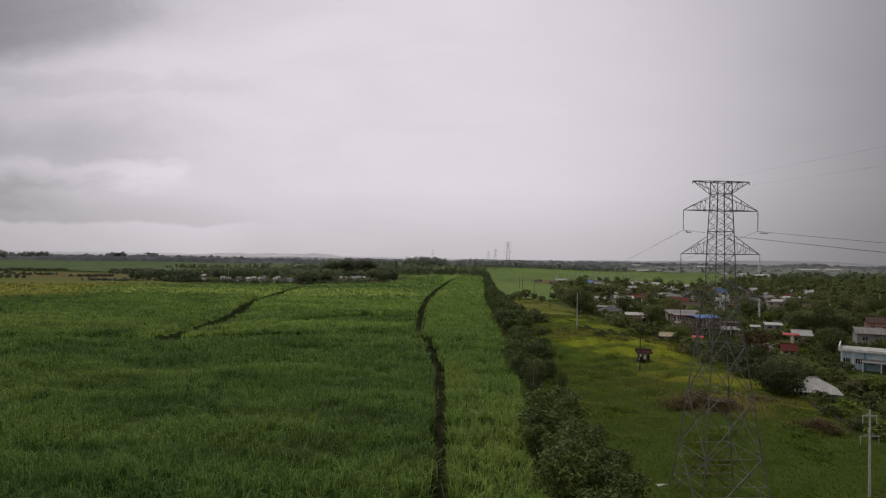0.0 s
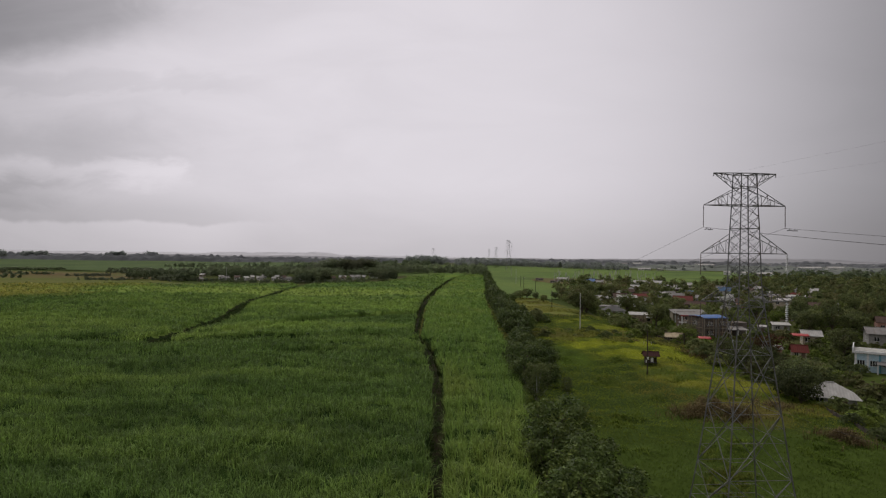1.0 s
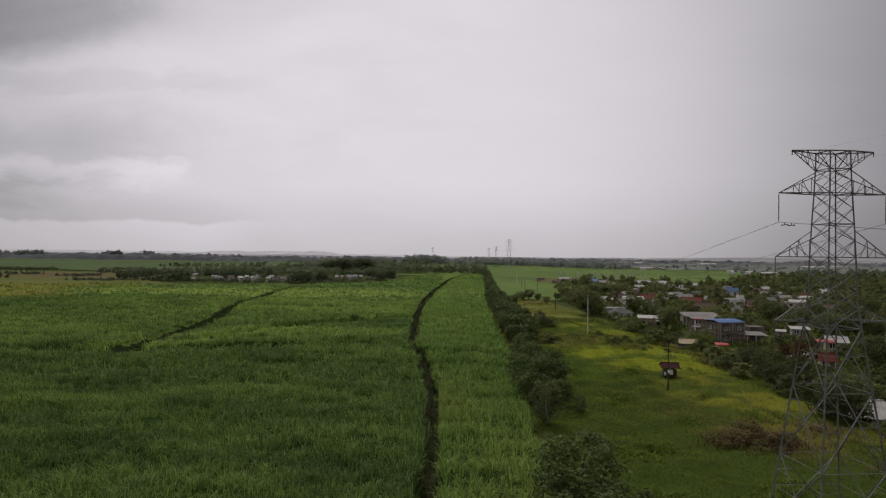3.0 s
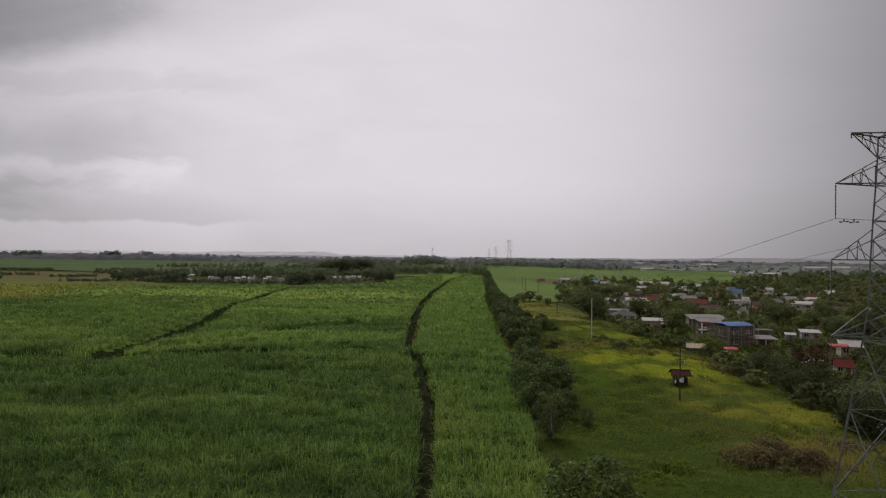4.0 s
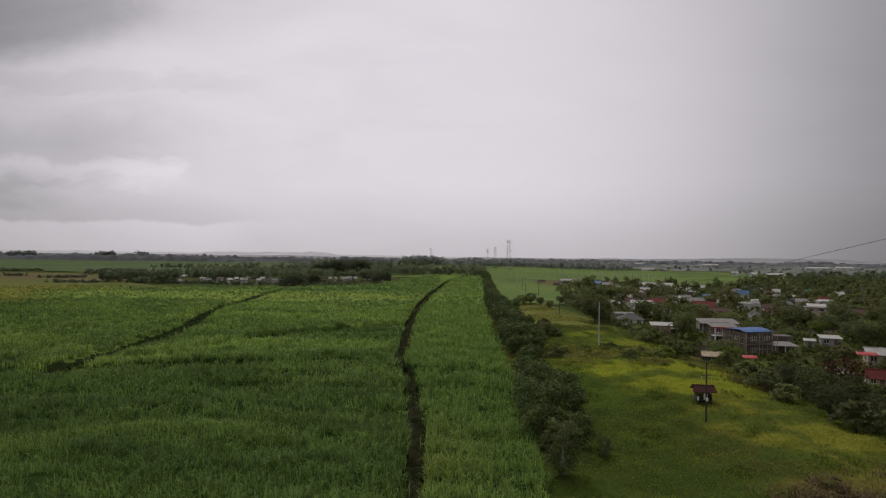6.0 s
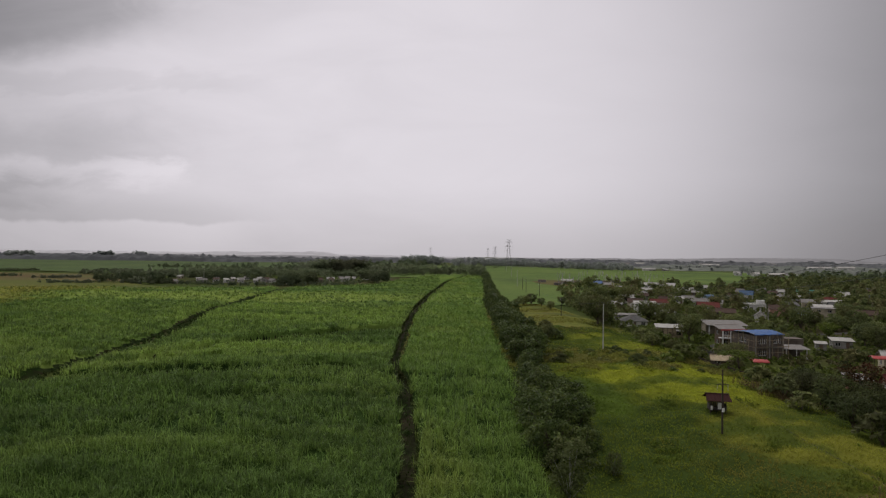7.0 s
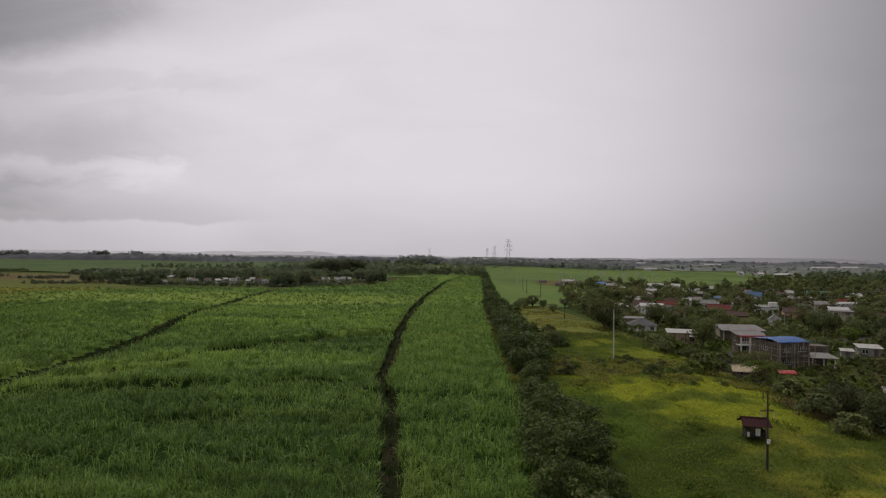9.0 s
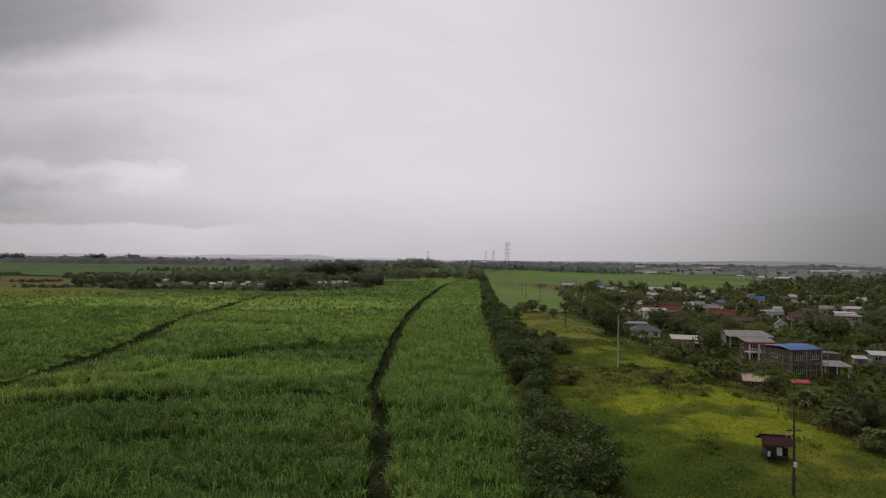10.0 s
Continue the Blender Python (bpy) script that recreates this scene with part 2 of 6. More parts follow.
MAT = {
    "meadow_ground": surface("meadow_ground", (0.034, 0.056, 0.011), (0.046, 0.064, 0.013), 0.03, 0.95, 0.1, 14.0, (0.050, 0.048, 0.016), 0.02, spec=0.03, patch=SUNNY_SOIL, dapple=DARK_SOIL),
    "fallow": surface("fallow_ground", (0.135, 0.150, 0.032), (0.165, 0.168, 0.036), 0.03, 0.95, 0.3, 14.0, (0.110, 0.088, 0.040), 0.025, spec=0.03, dapple=(0.04, (0.072, 0.088, 0.022))),
    "ground": surface("village_ground", (0.046, 0.066, 0.014), (0.064, 0.082, 0.018), 0.02, 0.95, 0.4, 14.0, (0.066, 0.058, 0.026), 0.012, spec=0.03),
    "far_crop": surface("far_crop", (0.098, 0.151, 0.041), (0.132, 0.183, 0.049), 0.012, 0.95, 0.3, 20.0, (0.081, 0.120, 0.039), 0.01, spec=0.03),
    "left_crop": surface("distant_cane", (0.072, 0.106, 0.042), (0.092, 0.126, 0.048), 0.012, 0.95, 0.3, 20.0, (0.060, 0.086, 0.040), 0.006, spec=0.03),
    "dry_crop": surface("dry_crop", (0.130, 0.108, 0.044), (0.105, 0.106, 0.038), 0.015, 0.95, 0.3, 20.0, (0.115, 0.080, 0.042), 0.012, spec=0.03),
    "yellow_crop": surface("yellowing_cane", (0.125, 0.128, 0.036), (0.105, 0.124, 0.032), 0.02, 0.95, 0.3, 20.0, (0.085, 0.104, 0.028), 0.012, stretch=(0.4, 1, 1), spec=0.03),
    # track soil, coloured darker for the shade under overhanging cane
    "soil": surface("shaded_track_soil", (0.018, 0.021, 0.009), (0.028, 0.030, 0.014), 0.5, 0.95, 0.5, 5.0, (0.046, 0.038, 0.022), 0.10, spec=0.03),
    "asphalt": surface("old_asphalt", (0.040, 0.039, 0.037), (0.056, 0.054, 0.050), 0.6, 0.9, 0.3, 6.0, (0.050, 0.044, 0.032), 0.3, spec=0.2),
    "cane": leafy("cane_leaf", (0.118, 0.198, 0.046), (0.178, 0.272, 0.058), 0.045, (0.216, 0.304, 0.064), 0.02, 0.60, 0.0, 0.6, 0.14, (0.28, 1, 1), 0.48, CANE_SPOTS, (0.16, (0.090, 0.150, 0.036))),
    "cane_light": leafy("young_cane_leaf", (0.154, 0.253, 0.054), (0.208, 0.306, 0.064), 0.05, (0.248, 0.320, 0.070), 0.04, 0.52, 0.0, 0.6, 0.12, (1, 0.30, 1), 0.48),
    # filler below the near leaves: shade of the gaps painted into its green
    "cane_gap_shade": surface("cane_filler", (0.020, 0.040, 0.009), (0.033, 0.062, 0.013), 0.10, 0.95, 0.8, 16.0, (0.040, 0.068, 0.014), 0.03, stretch=(0.35, 1, 1), spec=0.02),
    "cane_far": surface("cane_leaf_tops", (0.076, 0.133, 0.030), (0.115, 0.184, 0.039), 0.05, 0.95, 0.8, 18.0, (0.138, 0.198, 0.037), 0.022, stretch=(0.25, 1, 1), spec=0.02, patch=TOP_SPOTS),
    # stalk colour with the lane's shade painted in
    "cane_shade_flank": surface("shaded_stalk_flank", (0.020, 0.032, 0.010), (0.034, 0.048, 0.015), 0.5, 0.95, 0.8, 8.0, (0.034, 0.030, 0.014), 0.2, spec=0.02),
    # weeds and stalks are darkened to carry the shade between cane walls
    "lane_shade_weed": leafy("lane_shade_weed", (0.028, 0.052, 0.014), (0.044, 0.072, 0.018), 0.3, (0.052, 0.062, 0.020), 0.2, 0.4, 0.0, 0.8, 0.02, (1, 1, 1), 0.1),
    "shaded_cane_stalk": leafy("shaded_cane_stalk", (0.034, 0.050, 0.013), (0.052, 0.066, 0.018), 0.3, (0.062, 0.058, 0.024), 0.2, 0.4, 0.0, 0.8, 0.03, (1, 1, 1), 0.05),
    "grass": leafy("meadow_grass", (0.164, 0.206, 0.026), (0.216, 0.246, 0.030), 0.03, (0.236, 0.196, 0.046), 0.03, 0.34, 0.0, 0.8, 0.04, (1, 1, 1), 0.5, SUNNY, DARK),
    "green_grass": leafy("sedge", (0.084, 0.130, 0.018), (0.118, 0.156, 0.022), 0.05, (0.100, 0.112, 0.020), 0.05, 0.3, 0.0, 0.8),
    "tall_grass": leafy("rank_grass", (0.210, 0.226, 0.046), (0.262, 0.250, 0.056), 0.06, (0.130, 0.110, 0.046), 0.04, 0.35, 0.0, 0.7, 0.04, (1, 1, 1), 0.4),
    "dry_leaf": leafy("dry_brown_leaf", (0.135, 0.098, 0.052), (0.180, 0.138, 0.066), 0.4, (0.130, 0.124, 0.046), 0.5, 0.45, 0.1, 0.7),
    "hedge_leaf": leafy("glossy_dark_leaf", (0.055, 0.085, 0.022), (0.090, 0.125, 0.030), 0.3, (0.115, 0.145, 0.034), 0.35, 0.50, 0.15, 0.5, 0.10),
    "tree_leaf": leafy("tree_leaf", (0.100, 0.125, 0.049), (0.161, 0.184, 0.061), 0.08, (0.161, 0.151, 0.066), 0.04, 0.45, 0.34, 0.6, 0.10, (1, 1, 1), 0.48),
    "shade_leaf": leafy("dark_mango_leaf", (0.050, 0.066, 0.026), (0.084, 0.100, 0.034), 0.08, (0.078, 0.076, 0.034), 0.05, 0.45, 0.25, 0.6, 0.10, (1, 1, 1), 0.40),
    "light_leaf": leafy("light_green_leaf", (0.100, 0.142, 0.026), (0.142, 0.176, 0.034), 0.2, None, 0.04, 0.40, 0.25, 0.55, 0.08),
    "flame_leaf": leafy("flame_tree_leaf", (0.060, 0.040, 0.018), (0.090, 0.038, 0.022), 0.25, (0.036, 0.050, 0.018), 0.3, 0.4, 0.1, 0.6),
    # far leaves are paler and greyer: some haze is painted into the colour
    "wood_far": leafy("haze_tinted_far_leaf", (0.170, 0.212, 0.126), (0.225, 0.262, 0.146), 0.01, (0.200, 0.216, 0.150), 0.006, 0.30, 0.0, 0.8, 0.0, (1, 1, 1), 0.55),
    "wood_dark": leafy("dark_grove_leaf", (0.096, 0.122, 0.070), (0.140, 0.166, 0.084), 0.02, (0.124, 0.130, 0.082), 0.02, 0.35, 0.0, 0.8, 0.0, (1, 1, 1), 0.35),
    # aerial haze is painted into these base colours, stronger with distance
    "wood_mid": leafy("haze_tinted_wood_leaf", (0.310, 0.338, 0.312), (0.370, 0.392, 0.360), 0.01, (0.350, 0.362, 0.350), 0.006, 0.25, 0.0, 0.8, 0.0, (1, 1, 1), 0.5),
    "wood_misty": surface("haze_tinted_low_wood", (0.150, 0.164, 0.144), (0.195, 0.206, 0.182), 0.02, 1.0, 0.0, 10.0, spec=0.0),
    "wood_hazy": surface("haze_tinted_wood", (0.285, 0.292, 0.305), (0.335, 0.342, 0.355), 0.006, 1.0, 0.0, 10.0, None, 0.05, 0.0, 0.0, 0.6, spec=0.0),
    # painted haze on the hills: pale under bright sky, dull under darker sky
    "hill": surface("haze_tinted_hill", (0.50, 0.49, 0.51), (0.54, 0.53, 0.55), 0.002, 1.0, 0.0, 4.0, spec=0.0),
    "hill_dull": surface("dull_haze_tinted_hill", (0.27, 0.265, 0.275), (0.30, 0.295, 0.305), 0.002, 1.0, 0.0, 4.0, spec=0.0),
    "bark": surface("bark", (0.075, 0.058, 0.040), (0.12, 0.098, 0.072), 2.0, 0.95, 0.6, 5.0, stretch=(1, 1, 0.25)),
    "steel": surface("galvanised_steel", (0.13, 0.13, 0.126), (0.19, 0.19, 0.185), 0.8, 0.6, 0.1, 5.0, (0.10, 0.08, 0.065), 0.5, metal=0.1),
    "wire": surface("weathered_aluminium_wire", (0.04, 0.04, 0.04), (0.06, 0.06, 0.06), 1.0, 0.8, 0.0),
    "porcelain": surface("grey_white_porcelain", (0.55, 0.55, 0.53), (0.68, 0.68, 0.66), 3.0, 0.3, 0.0),
    "dark_porcelain": surface("brown_porcelain", (0.10, 0.07, 0.055), (0.14, 0.10, 0.08), 3.0, 0.3, 0.0),
    "concrete": surface("weathered_concrete", (0.34, 0.33, 0.30), (0.46, 0.45, 0.41), 0.9, 0.9, 0.3, 6.0, (0.25, 0.24, 0.21), 0.5),
    "pale_concrete": surface("pale_concrete", (0.46, 0.46, 0.42), (0.58, 0.57, 0.52), 0.8, 0.85, 0.2, 5.0),
    "block": surface("grey_block_wall", (0.112, 0.092, 0.076), (0.165, 0.140, 0.116), 0.6, 0.95, 0.5, 8.0, (0.10, 0.08, 0.066), 0.4),
    "dark_wood": surface("dark_weathered_wood", (0.036, 0.029, 0.023), (0.068, 0.054, 0.041), 1.2, 0.9, 0.4, 6.0, stretch=(1, 1, 0.2)),
    "bamboo": surface("woven_bamboo_wall", (0.33, 0.26, 0.165), (0.45, 0.37, 0.24), 1.5, 0.9, 0.4, 6.0, (0.18, 0.14, 0.09), 0.6),
    "white_wall": surface("white_render", (0.62, 0.61, 0.58), (0.74, 0.73, 0.70), 0.5, 0.85, 0.15, 6.0, (0.48, 0.46, 0.42), 0.3),
    "beige_wall": surface("beige_render", (0.40, 0.34, 0.25), (0.50, 0.44, 0.33), 0.5, 0.9, 0.15, 6.0, (0.30, 0.26, 0.2), 0.3),
    "grey_wall": surface("bare_cement_wall", (0.26, 0.25, 0.23), (0.35, 0.34, 0.31), 0.5, 0.95, 0.2, 6.0, (0.19, 0.18, 0.16), 0.3),
    "blue_wall": surface("pale_blue_render", (0.36, 0.50, 0.56), (0.46, 0.60, 0.66), 0.5, 0.85, 0.15, 6.0, (0.55, 0.58, 0.58), 0.3),
    "teal_paint": surface("teal_paint", (0.10, 0.27, 0.33), (0.14, 0.33, 0.38), 0.8, 0.7, 0.1),
    "pink_wall": surface("pink_render", (0.45, 0.24, 0.18), (0.52, 0.30, 0.24), 0.5, 0.9, 0.15, 6.0),
    "brown_wall": surface("brown_board_wall", (0.12, 0.085, 0.06), (0.18, 0.13, 0.095), 0.9, 0.9, 0.3, 6.0, stretch=(1, 1, 0.3)),
    "white_paint": surface("white_paint", (0.66, 0.66, 0.64), (0.76, 0.76, 0.74), 0.8, 0.6, 0.05),
    "red_paint": surface("red_paint", (0.34, 0.05, 0.05), (0.42, 0.08, 0.07), 0.8, 0.6, 0.05),
    "dark_glass": surface("dark_window_glass", (0.020, 0.022, 0.024), (0.032, 0.034, 0.036), 0.8, 0.18, 0.0),
    "tin_white": sheet_metal("pale_tin_roof", (0.38, 0.365, 0.34), (0.50, 0.485, 0.455), (0.26, 0.20, 0.15)),
    "tin_grey": sheet_metal("grey_tin_roof", (0.20, 0.188, 0.175), (0.28, 0.265, 0.25), (0.15, 0.105, 0.08)),
    "tin_dark": sheet_metal("dark_tin_roof", (0.10, 0.10, 0.10), (0.15, 0.145, 0.14), (0.11, 0.07, 0.05)),
    "tin_rust": sheet_metal("rusty_tin_roof", (0.075, 0.048, 0.038), (0.11, 0.072, 0.056), (0.055, 0.034, 0.026)),
    "tin_red": sheet_metal("red_painted_roof", (0.115, 0.028, 0.023), (0.155, 0.042, 0.034), (0.075, 0.034, 0.027)),
    "tin_maroon": sheet_metal("maroon_painted_roof", (0.045, 0.018, 0.017), (0.062, 0.026, 0.024), (0.035, 0.018, 0.015), rough=0.85),
    "tin_blue": sheet_metal("blue_painted_roof", (0.075, 0.125, 0.21), (0.10, 0.16, 0.26), (0.12, 0.15, 0.20)),
    "tin_green": sheet_metal("green_painted_roof", (0.06, 0.19, 0.14), (0.09, 0.24, 0.18), (0.10, 0.12, 0.09)),
    "tarp_blue": surface("blue_tarpaulin", (0.022, 0.085, 0.26), (0.035, 0.125, 0.36), 0.6, 0.6, 0.5, 3.0, (0.06, 0.10, 0.16), 0.3),
    "tarp_red": surface("red_tarpaulin", (0.34, 0.030, 0.028), (0.42, 0.05, 0.045), 0.8, 0.6, 0.4, 3.0),
}


# ---- building helpers ----
def ss(a, b, v):
    u = np.clip((np.asarray(v, float) - a) / (b - a), 0, 1)
    return u * u * (3 - 2 * u)


def gz(x, y):
    """Height of the ground."""
    x, y = np.asarray(x, float), np.asarray(y, float)
    z = 0.8 + 1.0 * np.exp(-(((y - 142) / 32) ** 2)) * (1 - ss(0, 20, x))
    z = z - 2.3 * ss(42, 75, x) * ss(60, 110, y) * (1 - ss(330, 600, y)) + 2.0 * ss(400, 1000, y)
    z = z + 0.6 * np.sin(x * 0.021 + 1.0) * np.sin(y * 0.017) * ss(50, 120, np.abs(x - 20))
    return z + 6.0 * np.exp(-(((x - 60) / 170) ** 2) - ((y - 830) / 130) ** 2)


def gh(x, y):
    return float(gz(x, y))


def ripple(x, y, size, seed):
    """Smooth pseudo-random waves of about the given size, from -1 to 1."""
    r = np.random.RandomState(seed)
    out = 0
    for _ in range(6):
        a, f, p = r.uniform(0, 6.283), r.uniform(0.6, 1.6) / size * 6.283 * 0.5, r.uniform(0, 6.283)
        out = out + np.sin((x * math.cos(a) + y * math.sin(a)) * f + p)
    return out / 3.2


def thing(name, x, y, z, label, category, group="", turn=0.0):
    ob = new(name)
    ob.empty_display_size = 0.3
    ob.matrix_world = pose(x, y, z, 0, 0, turn)
    return tagged(ob, label, category, group)


def part(name, bm, material, parent, label=""):
    """Links a bmesh as one mesh object under a thing or a part."""
    me = bpy.data.meshes.new(name)
    bm.to_mesh(me)
    bm.free()
    me.materials.append(MAT[material])
    ob = new(name, me)
    ob.parent = parent
    return tagged(ob, label)


def raw_mesh(name, verts, faces4, faces3, material, smooth=False):
    """A mesh from arrays of corners, quads and triangles."""
    me = bpy.data.meshes.new(name)
    f4, f3 = np.asarray(faces4, np.int32).reshape(-1, 4), np.asarray(faces3, np.int32).reshape(-1, 3)
    me.vertices.add(len(verts))
    me.vertices.foreach_set("co", np.asarray(verts, np.float32).ravel())
    me.loops.add(f4.size + f3.size)
    me.loops.foreach_set("vertex_index", np.concatenate([f4.ravel(), f3.ravel()]))
    me.polygons.add(len(f4) + len(f3))
    starts = np.concatenate([np.arange(len(f4)) * 4, f4.size + np.arange(len(f3)) * 3])
    me.polygons.foreach_set("loop_start", starts.astype(np.int32))
    me.polygons.foreach_set("use_smooth", np.full(len(f4) + len(f3), smooth))
    me.materials.append(MAT[material])
    me.update(calc_edges=True)
    return me


def box(bm, x0, y0, z0, x1, y1, z1):
    v = [bm.verts.new((x, y, z)) for z in (z0, z1) for x, y in ((x0, y0), (x1, y0), (x1, y1), (x0, y1))]
    for f in ((3, 2, 1, 0), (4, 5, 6, 7), (0, 1, 5, 4), (1, 2, 6, 5), (2, 3, 7, 6), (3, 0, 4, 7)):
        bm.faces.new([v[i] for i in f])


def bar(bm, a, b, w, t=None):
    """A straight bar of rectangular section from a to b."""
    a, b = Vector(a), Vector(b)
    d = (b - a).normalized()
    side = d.cross(Vector((0, 0, 1)))
    side = side.normalized() if side.length > 0.05 else Vector((1, 0, 0))
    up, t = side.cross(d), t or w
    v = [bm.verts.new(p + side * (i * w / 2) + up * (j * t / 2)) for p in (a, b) for i, j in ((-1, -1), (1, -1), (1, 1), (-1, 1))]
    for f in ((3, 2, 1, 0), (4, 5, 6, 7), (0, 1, 5, 4), (1, 2, 6, 5), (2, 3, 7, 6), (3, 0, 4, 7)):
        bm.faces.new([v[i] for i in f])


def tube(bm, points, radii, sides=6):
    """A tapered tube through points."""
    rings = []
    for i, p in enumerate(points):
        d = Vector(points[min(i + 1, len(points) - 1)]) - Vector(points[max(i - 1, 0)])
        d.normalize()
        u = d.cross(Vector((0.3, 0.9, 0.1))).normalized()
        w = d.cross(u)
        rings.append([bm.verts.new(Vector(p) + (u * math.cos(a) + w * math.sin(a)) * radii[i]) for a in [6.2832 * k / sides for k in range(sides)]])
    for r, s in zip(rings, rings[1:]):
        for k in range(sides):
            bm.faces.new((r[k], r[(k + 1) % sides], s[(k + 1) % sides], s[k]))
    bm.faces.new(rings[0][::-1])
    bm.faces.new(rings[-1])


# ---- ground ----
def spread(limit, fine, coarse):
    """Grid lines, close together near the middle and far apart at the ends."""
    out, v = [0.0], 0.0
    while v < limit:
        v += fine + (coarse - fine) * min(v / limit, 1) ** 1.2
        out.append(min(v, limit))
    return out


def sheet(name, xs, ys, height, material):
    X, Y = np.meshgrid(xs, ys)
    verts = np.stack([X, Y, height(X, Y)], -1).reshape(-1, 3)
    n, m = len(xs), len(ys)
    i = (np.arange(m - 1)[:, None] * n + np.arange(n - 1)).ravel()
    return new(name, raw_mesh(name, verts, np.stack([i, i + 1, i + 1 + n, i + n], 1), [], material, True))


half = spread(4700, 5, 400)
ground = sheet("ground", sorted({-v for v in half} | set(half)), sorted({150 - v for v in half} | {150 + v for v in half}), gz, "ground")
tagged(ground, "wet green farmland reaching a hazy horizon", "ground", "", "structure")


def tussocks(x, y, size):
    return size * (0.7 + 0.8 * ripple(x, y, 4.5, 17) + 0.6 * ripple(x, y, 2.0, 18) * ripple(x, y, 14, 19))


def field(name, outline, material, label, lift=0.12, step=12.0, n=30, tussock=0.0):
    """A crop sheet laid over the ground inside a rough outline: rows of (y, x from, x to)."""
    ys = np.arange(outline[0][0], outline[-1][0] + 0.1, step)
    lo = np.interp(ys, [r[0] for r in outline], [r[1] for r in outline]) + ripple(ys, ys * 0, 60, 5) * min(4, step / 2)
    hi = np.interp(ys, [r[0] for r in outline], [r[2] for r in outline]) + ripple(ys, ys * 0, 60, 6) * min(4, step / 2)
    u = np.linspace(0, 1, n)
    X, Y = lo[:, None] + (hi - lo)[:, None] * u, np.repeat(ys[:, None], n, 1)
    Z = gz(X, Y) + lift + 0.25 * min(1, step / 12) * ripple(X, Y, 25, 8)
    if tussock:
        Z = gz(X, Y) + lift + tussocks(X, Y, tussock)
    i = (np.arange(len(ys) - 1)[:, None] * n + np.arange(n - 1)).ravel()
    ob = new(name, raw_mesh(name, np.stack([X, Y, Z], -1).reshape(-1, 3), np.stack([i, i + 1, i + 1 + n, i + n], 1), [], material, True))
    return tagged(ob, label, "field", "", "stuff")


field("crop_field", [(325, 31, 56), (400, 36, 90), (520, 41, 150), (640, 48, 300), (720, 56, 430), (820, 74, 430), (900, 90, 430)], "far_crop", "bright green low crop field beside the tree row", 0.4)
field("crop_field", [(610, -46, 38), (700, -70, 52), (800, -70, 72), (900, -60, 92)], "far_crop", "green field beyond the end of the cane", 0.4)
field("crop_field", [(520, 130, 330), (600, 120, 352), (700, 130, 340), (800, 140, 312), (900, 160, 290)], "far_crop", "wide pale green rice field behind the village", 0.55)
field("crop_field", [(640, -700, -220), (760, -820, -180), (1000, -1000, -120), (1260, -1200, -60)], "left_crop", "distant green cane field under low hills", 0.6)
field("crop_field", [(425, -470, -215), (480, -520, -225), (540, -560, -250), (610, -640, -300)], "dry_crop", "yellowing brown-green stubble field", 0.4)

field("crop_field", [(366, -460, -120), (400, -470, -140), (430, -480, -180), (470, -500, -225)], "yellow_crop", "yellowing low cane at the corner of the field", 0.7, 6.0)

field("bare_lot", [(505, 92, 128), (530, 84, 150), (560, 80, 165), (585, 96, 150)], "dry_crop", "bare tan ground of the unfinished lots", 0.62, 6.0)

# ---- sugar cane ----
PATH_LINE = [(-0.2, -40), (-0.1, 54), (0.0, 84), (-0.6, 104), (-1.4, 119), (-2.6, 133), (-4.0, 143), (-6.0, 151), (-6.1, 163), (-6.7, 190), (-7.6, 240), (-7.0, 290), (-3.4, 372), (2.0, 445), (6.0, 506), (10.5, 540), (25, 622)]
TERRACE = [(-5, 222), (-9, 219), (-20, 208), (-32, 198), (-41, 187), (-46, 177)]
TERRACE_TAIL = [(-46, 177), (-51, 165), (-53, 155), (-60, 151)]
LOW_STEP = [(-5.5, 149), (-18, 148), (-36, 146), (-50, 143.5), (-80, 139), (-112, 137)]
LANES = [
    (PATH_LINE, 0.5),
    ([(-70, 196), (-74, 222), (-80, 252), (-84, 288), (-88, 335), (-90, 356), (-95, 420)], 2.5),
    (TERRACE, 1.7),
    (LOW_STEP, 0.4),
    ([(-144, 196), (-150, 220), (-151, 240), (-151, 258), (-150, 285), (-146, 318)], 2.2),
    ([(-63.5, 139), (-65, 150), (-67, 166), (-69.5, 187), (-70, 198)], 2.7),
    ([(-71, 191.5), (-86, 192.3), (-102, 193), (-121, 191)], 0.5),
    (TERRACE_TAIL, 0.35),
]
HEDGE_L = ([44, 64, 83, 106, 140, 200, 280, 335, 600, 640], [7.5, 8.8, 11, 12.2, 14.5, 16, 19, 23, 41, 44])
HEDGE_R = ([44, 51, 63, 79, 93, 127, 149, 167, 183, 235, 304, 330, 560, 640], [15.5, 16, 17, 19, 18, 22.5, 22, 26, 28.5, 31, 30, 32, 42, 47])


def hedge_left(y):
    return np.interp(y, *HEDGE_L)


def hedge_right(y):
    return np.interp(y, *HEDGE_R)


def to_line(x, y, line):
    best = np.full(np.shape(x), 1e9)
    for (ax, ay), (bx, by) in zip(line, line[1:]):
        u = np.clip(((x - ax) * (bx - ax) + (y - ay) * (by - ay)) / ((bx - ax) ** 2 + (by - ay) ** 2), 0, 1)
        best = np.minimum(best, np.hypot(x - ax - u * (bx - ax), y - ay - u * (by - ay)))
    return best


